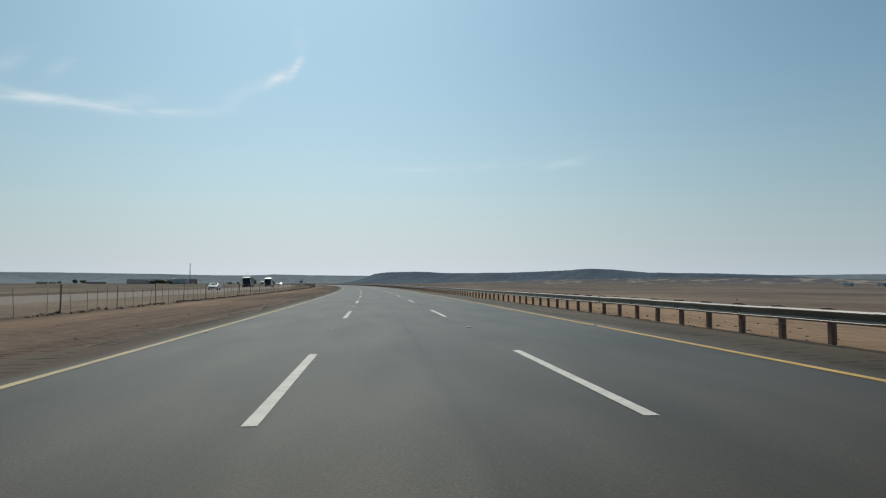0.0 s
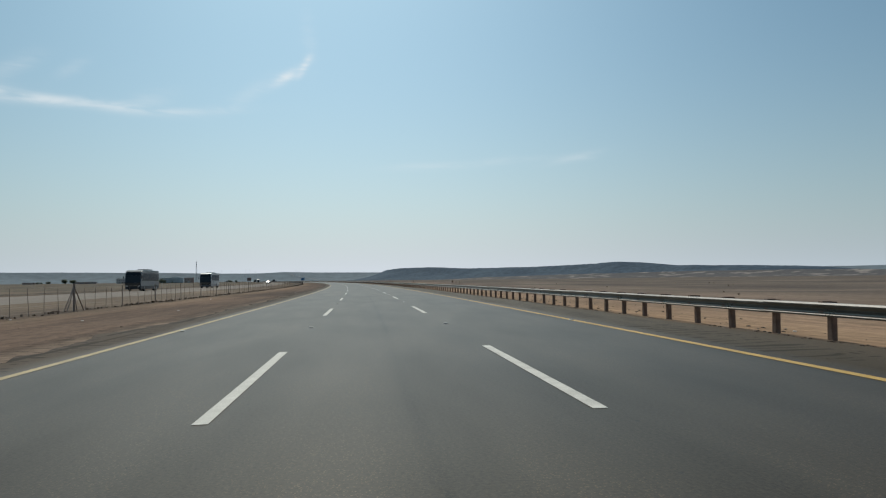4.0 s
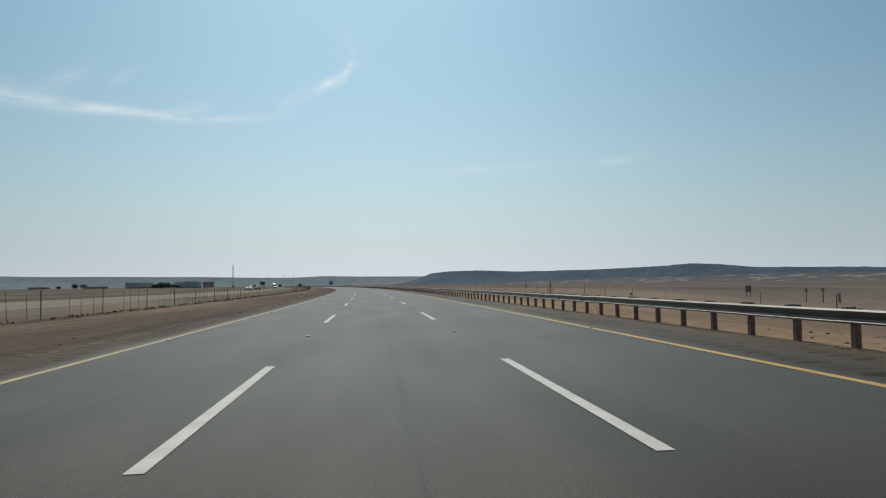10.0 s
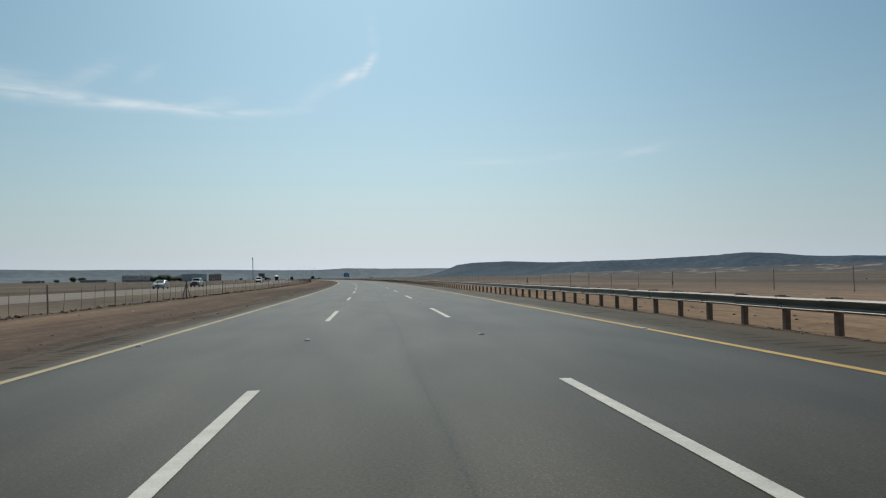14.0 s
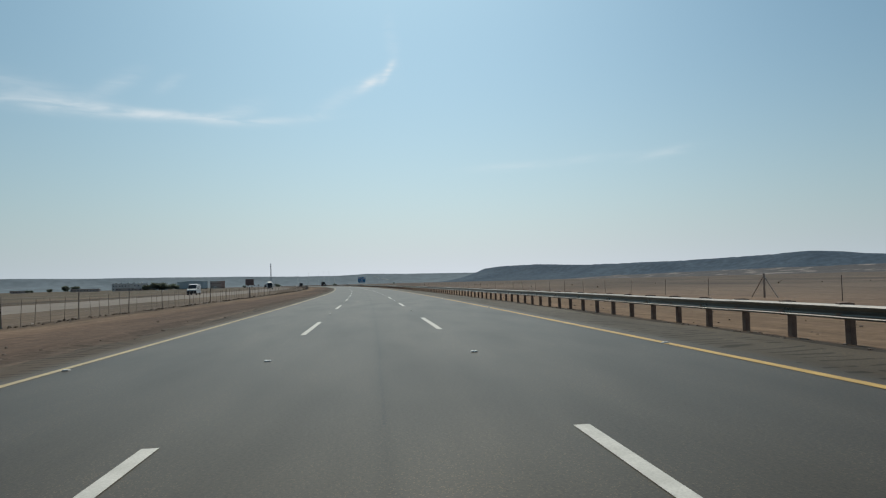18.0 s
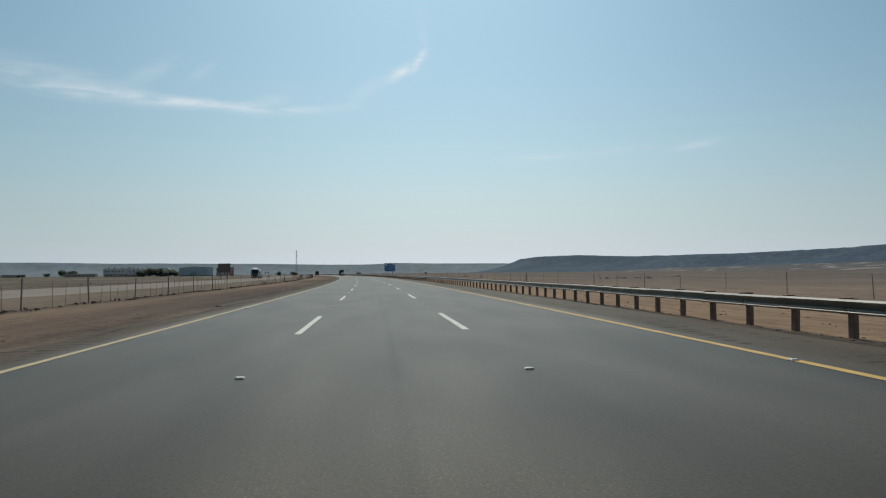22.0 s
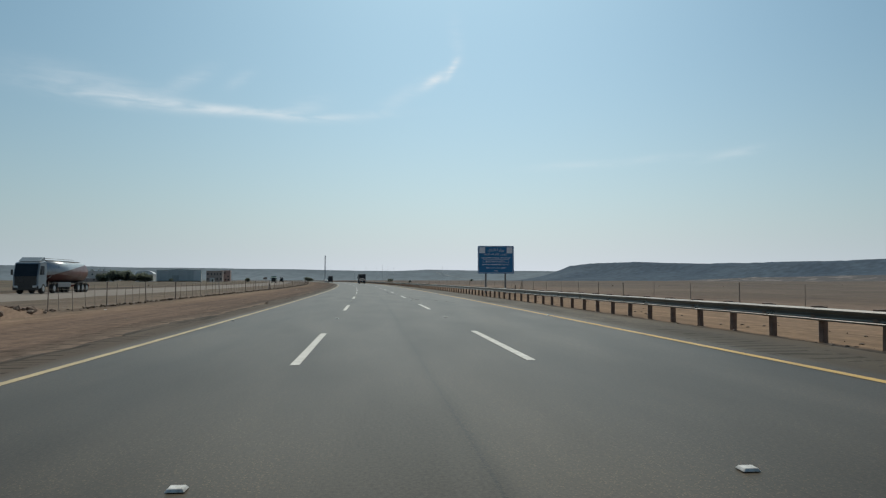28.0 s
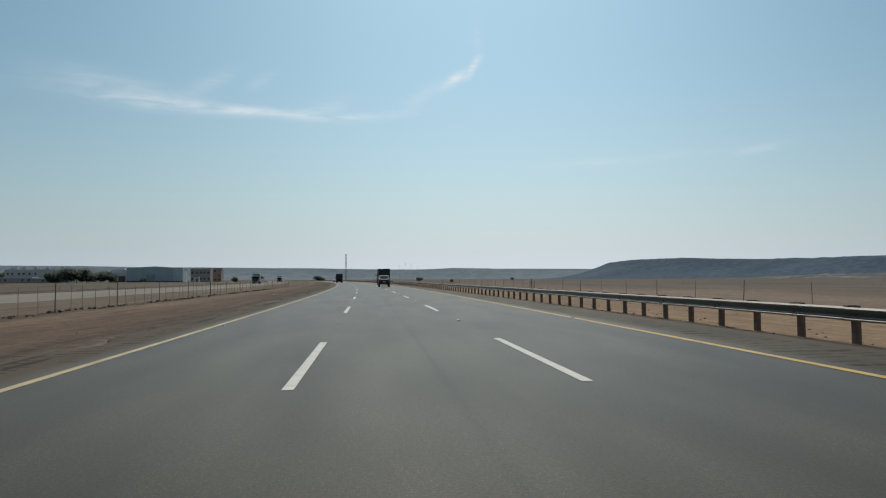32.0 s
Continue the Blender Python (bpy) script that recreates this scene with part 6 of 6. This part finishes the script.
part("cap", box((0.17, 0.17, 0.05), (0, 0, 1.59), 0.01), M_CONC, lone)

def mound(s, d, w, h, seed):
    """A tipped load of dark earth, with stones on it."""
    t = new("earth_mound")
    t.matrix_basis = set_at(s, d, ground_z(s, d))
    tagged(t, "small tipped mound of dark earth and stones", "mound", group="mounds on the plain")
    rn = random.Random(seed)
    vs, fs, n = [], [], 14
    for i in range(n):
        for j in range(n):
            x, y = (i / (n - 1) - 0.5) * w, (j / (n - 1) - 0.5) * w
            k = max(0.0, 1 - (2 * x / w) ** 2 - (2 * y / w) ** 2)
            vs.append((x, y, h * k * (0.8 + 0.9 * lump(x * 2, y * 2, 0.8, seed)) - 0.06))
    for i in range(n - 1):
        for j in range(n - 1):
            a = i * n + j
            fs.append((a, a + n, a + n + 1, a + 1))
    part("earth", mesh_of("earth", vs, fs, M_CLOD, True), M_CLOD, t)
    for k in range(14):
        ob = new("stone", ROCKS[k % 4])
        x, y, sz = rn.gauss(0, w * 0.2), rn.gauss(0, w * 0.2), rn.uniform(0.06, 0.16)
        q = max(0.0, 1 - (2 * x / w) ** 2 - (2 * y / w) ** 2)
        ob.parent, ob.matrix_basis = t, pose(x, y, h * q * 0.7 - 0.02, 0, 0, rn.uniform(0, 360)) @ Matrix.Diagonal((sz, sz, sz, 1))


mound(918.6, 34.8, 2.2, 0.5, 3)
mound(945.2, 34.9, 1.8, 0.45, 4)

# ---- ragged cracks and a seam in the asphalt ----
M_CRACK = surface("crack_dark", (0.02, 0.018, 0.015), (0.036, 0.032, 0.026), 5, 0.8, 0.1, 40, spec=0.15)


def smear(pts, width, lift):
    vs, fs = [], []
    n, rough = 48, random.Random(int(pts[0][0]))
    for i in range(n + 1):
        u = i / n * (len(pts) - 1)
        k = min(int(u), len(pts) - 2)
        f = u - k
        s, d = pts[k][0] * (1 - f) + pts[k + 1][0] * f, pts[k][1] * (1 - f) + pts[k + 1][1] * f
        wdt = width * (0.5 + 0.5 * math.sin(math.pi * (0.1 + 0.8 * i / n))) * (0.55 + rough.random() * 0.9)
        d += rough.uniform(-0.35, 0.35) * width
        vs += [on(s, d - wdt / 2, road_z(d - wdt / 2) + lift), on(s, d + wdt / 2, road_z(d + wdt / 2) + lift)]
        if i:
            a = 2 * i - 2
            fs.append((a, a + 1, a + 3, a + 2))
    part("skid_mark", mesh_of("skid_mark", vs, fs, M_CRACK), M_CRACK, road, "dark ragged crack in the asphalt")


smear([(977.2, 1.40), (974.6, 1.26), (970.6, 1.26), (967.4, 1.34), (964.0, 1.45)], 0.038, 0.006)
smear([(953.5, 2.18), (949.0, 2.26), (944.9, 2.36)], 0.050, 0.006)
smear([(942.0, 3.70), (940.8, 3.76), (939.2, 3.9)], 0.045, 0.006)
smear([(946.0, 3.2), (944.6, 3.31), (943.0, 3.36)], 0.040, 0.006)

# ---- scatter: stones on the verges, litter, dry scrub ----
def scatter(name, label, cat, spots, mat, seed, squash=0.6):
    rn = random.Random(seed)
    base = [rock_mesh("tmp", seed + k, mat, squash) for k in range(3)]
    vs, fs = [], []
    for x, y, z, sz in spots:
        me = base[rn.randrange(3)]
        a = rn.uniform(0, math.tau)
        ca, sa = math.cos(a) * sz, math.sin(a) * sz
        i = len(vs)
        vs += [(x + v.co.x * ca - v.co.y * sa, y + v.co.x * sa + v.co.y * ca, z + v.co.z * sz) for v in me.vertices]
        fs += [tuple(i + q for q in p.vertices) for p in me.polygons]
    for me in base:
        bpy.data.meshes.remove(me)
    ob = part(name, mesh_of(name, vs, fs, mat), mat)
    return tagged(ob, label, cat, kind="stuff")


rn = random.Random(33)
spots = []
for _ in range(4500):
    s = rn.uniform(-5, 1150)
    d = rn.choice((-15.9 + rn.gauss(0, 0.4), -8.4 + rn.gauss(0, 0.9), rn.uniform(-16, -7.6), 8.1 + rn.gauss(0, 0.2), 8.2 + rn.gauss(0, 0.25), rn.uniform(8.8, 14)))
    if -7.7 < d < 7.75:
        continue
    sz = min(0.008 / max(rn.random(), 0.12), 0.05)
    spots.append((*on(s, d).xy, ground_z(s, d) + sz * 0.15, sz))
clods = []
for _ in range(3600):
    s = rn.uniform(-5, 1150)
    if lump(s, 0, 7, 44) < -0.12 or 912 < s < 934:
        continue
    d, sz = -15.7 + rn.gauss(0, 0.15), rn.uniform(0.03, 0.08)
    clods.append((*on(s, d).xy, ground_z(s, d) + sz * 0.1, sz))
for _ in range(3600):
    s = rn.uniform(-5, 1150)
    if lump(s, 0, 11, 47) < -0.05:
        continue
    d, sz = 8.2 + rn.gauss(0, 0.2), rn.uniform(0.02, 0.055)
    clods.append((*on(s, d).xy, ground_z(s, d) + sz * 0.1, sz))
for _ in range(2600):
    s, d, sz = rn.uniform(-5, 1150), 8.9 + abs(rn.gauss(0, 2.6)), min(0.014 / max(rn.random(), 0.2), 0.06)
    if lump(s, d * 2, 5, 49) > -0.05:
        clods.append((*on(s, d).xy, ground_z(s, d) + sz * 0.1, sz))
scatter("clods", "dark dry clods of earth along the fence foot and the guardrail", "clods", clods, M_CLOD, 350, 0.5)
scatter("stones", "small brown stones scattered on the sandy verges", "stones", spots, M_STONE, 300)
spots = []
for _ in range(130):
    s, d = rn.uniform(-5, 1150), rn.choice((rn.uniform(-15.4, -7.8), -15.9 + rn.gauss(0, 0.3), 8.9 + abs(rn.gauss(0, 0.5))))
    sz = rn.uniform(0.03, 0.09)
    spots.append((*on(s, d).xy, ground_z(s, d) + sz * 0.2, sz))
M_LITTER = surface("pale_litter", (0.45, 0.43, 0.4), (0.6, 0.58, 0.54), 3, 0.7, 0.1, 20)
scatter("litter", "pale scraps of litter on the verge", "litter", spots, M_LITTER, 400, 0.3)


def tuft_field(name, label, spots, mat, seed):
    """Low dry desert scrub: each tuft a fan of thin blades."""
    rn = random.Random(seed)
    vs, fs = [], []
    for x, y, z, sz in spots:
        for _ in range(16):
            a, l = rn.uniform(0, math.tau), sz * rn.uniform(0.5, 1.0)
            r = sz * rn.uniform(0.2, 0.9)
            q = Vector((x + math.cos(a) * r, y + math.sin(a) * r, z + l))
            p = Vector((x + math.cos(a) * r * 0.25, y + math.sin(a) * r * 0.25, z - 0.05))
            sd = Vector((-math.sin(a), math.cos(a), 0)) * sz * 0.14
            i = len(vs)
            vs += [p - sd, p + sd, q + sd * 0.4, q - sd * 0.4]
            fs.append((i, i + 1, i + 2, i + 3))
    ob = part(name, mesh_of(name, vs, fs, mat), mat)
    return tagged(ob, label, "scrub", kind="stuff")


spots = []
for _ in range(700):
    s = rn.uniform(60, 2100)
    d = rn.choice((rn.uniform(24, 128), rn.uniform(-128, -42), rn.uniform(24, 128)))
    if lump(s, d, 60, 12) < 0.0:
        continue
    sz = rn.uniform(0.08, 0.28)
    spots.append((*on(s, d).xy, ground_z(s, d), sz))
tuft_field("dry_scrub", "low dry brown scrub on the plain", spots, M_SCRUB, 55)
spots = []
for _ in range(4200):
    s, d = rn.uniform(0, 1150), -15.68 + rn.gauss(0, 0.12)
    if lump(s, 0, 5, 52) > -0.15 and not 912 < s < 934:
        spots.append((*on(s, d).xy, ground_z(s, d), rn.uniform(0.04, 0.13)))
for _ in range(2000):
    s, d = rn.uniform(0, 1150), 9.0 + abs(rn.gauss(0, 4.0))
    if lump(s, d, 9, 53) > 0.0:
        spots.append((*on(s, d).xy, ground_z(s, d), rn.uniform(0.015, 0.05)))
M_WEED = surface("dead_weed", (0.085, 0.062, 0.045), (0.14, 0.105, 0.075), 2.0, 0.95, 0.2, 20)
tuft_field("dead_weeds", "dark dead weeds along the fence foot and beyond the guardrail", spots, M_WEED, 56)


def tumbleweed(s, d, size, seed):
    """A dry round bush of bent twigs at the foot of the fence."""
    rn = random.Random(seed)
    t = new("dry_bush")
    t.matrix_basis = set_at(s, d, ground_z(s, d))
    tagged(t, "dry brown round bush caught at the fence foot", "bush")
    stem, twig = bmesh.new(), ([], [])
    for k in range(9):
        a, e = k * 0.7 + rn.uniform(-0.2, 0.2), rn.uniform(0.3, 1.2)
        add_rod(stem, (0, 0, 0), Vector((math.cos(a) * math.cos(e), math.sin(a) * math.cos(e), math.sin(e))) * size * 0.8, 0.012, 4, 0.005)
    part("stems", stem, M_BARK, t)
    for _ in range(900):
        a, e = rn.uniform(0, math.tau), math.asin(rn.uniform(-0.1, 1.0))
        c = Vector((math.cos(a) * math.cos(e), math.sin(a) * math.cos(e), math.sin(e) * 0.85 + 0.08)) * size * rn.uniform(0.45, 1.0) ** 0.6
        q = c + Vector((rn.gauss(0, 1), rn.gauss(0, 1), rn.gauss(0, 1))) * size * 0.16
        w = (q - c).orthogonal().normalized() * size * 0.012
        i = len(twig[0])
        twig[0].extend([c - w, c + w, q])
        twig[1].append((i, i + 1, i + 2))
    part("twigs", mesh_of("twigs", *twig, M_SCRUB), M_SCRUB, t)


tumbleweed(817.5, -15.4, 0.55, 71)


# ---- small things on the plain beyond the guardrail ----
def sapling(s, d, h, seed):
    """A withered young tree: a bare stem with a ragged tuft on top."""
    rn = random.Random(seed)
    t = new("sapling")
    t.matrix_basis = set_at(s, d, ground_z(s, d))
    tagged(t, "withered young tree with a ragged brown tuft", "tree", group="saplings on the plain")
    part("stem", rod((0, 0, -0.2), (0.04, 0, h * 0.72), 0.05, 6, 0.03), M_BARK, t)
    vs, fs = [], []
    for _ in range(120):
        a, e = rn.uniform(0, math.tau), rn.uniform(-0.7, 1.3)
        r = h * rn.uniform(0.08, 0.26)
        q = Vector((math.cos(a) * math.cos(e) * r, math.sin(a) * math.cos(e) * r, h * 0.74 + math.sin(e) * r))
        p = Vector((0.04, 0, h * rn.uniform(0.66, 0.8)))
        w = (q - p).orthogonal().normalized() * 0.018
        i = len(vs)
        vs += [p - w, p + w, q]
        fs.append((i, i + 1, i + 2))
    part("tuft", mesh_of("tuft", vs, fs, M_SCRUB), M_SCRUB, t)


sapling(377.0, 36.4, 1.35, 81)
sapling(376.5, 37.6, 1.4, 82)

box_post = new("marker_board")
box_post.matrix_basis = set_at(388.0, 37.2, ground_z(388.0, 37.2))
tagged(box_post, "small weathered brown board on two short legs", "sign")
part("board", box((0.62, 0.05, 0.62), (0, 0, 0.78), 0.03), M_POST, box_post)
for x in (-0.2, 0.2):
    part("leg", box((0.07, 0.07, 1.2), (x, 0.062, 0.42), 0.01), M_FENCE, box_post)


def boundary_stub(s, d, h):
    t = new("boundary_stub")
    t.matrix_basis = set_at(s, d, ground_z(s, d), 20)
    tagged(t, "short dark weathered stub post on the plain", "post", group="stub posts on the plain")
    part("shaft", box((0.16, 0.16, h + 0.2), (0, 0, h / 2 - 0.1), 0.02), M_FENCE, t)
    part("cap", box((0.19, 0.19, 0.05), (0, 0, h), 0.015), M_FENCE, t)


for s, d, h in ((928.1, 36.2, 0.75), (584.3, 30.0, 0.6), (475.4, 35.0, 0.9), (1023.7, 24.9, 0.6), (351.2, 23.3, 0.5), (375.2, 38.2, 0.8)):
    boundary_stub(s, d, h)
for k, (s, d, w, h) in enumerate(((837.4, 45.6, 2.2, 0.40), (836.9, 49.0, 1.8, 0.35), (848.8, 55.8, 2.0, 0.45), (822.6, 41.1, 1.3, 0.3), (819.4, 44.0, 1.4, 0.3), (847.7, 47.0, 1.2, 0.3), (857.1, 65.5, 2.4, 0.45))):
    mound(s, d, w, h, 90 + k)
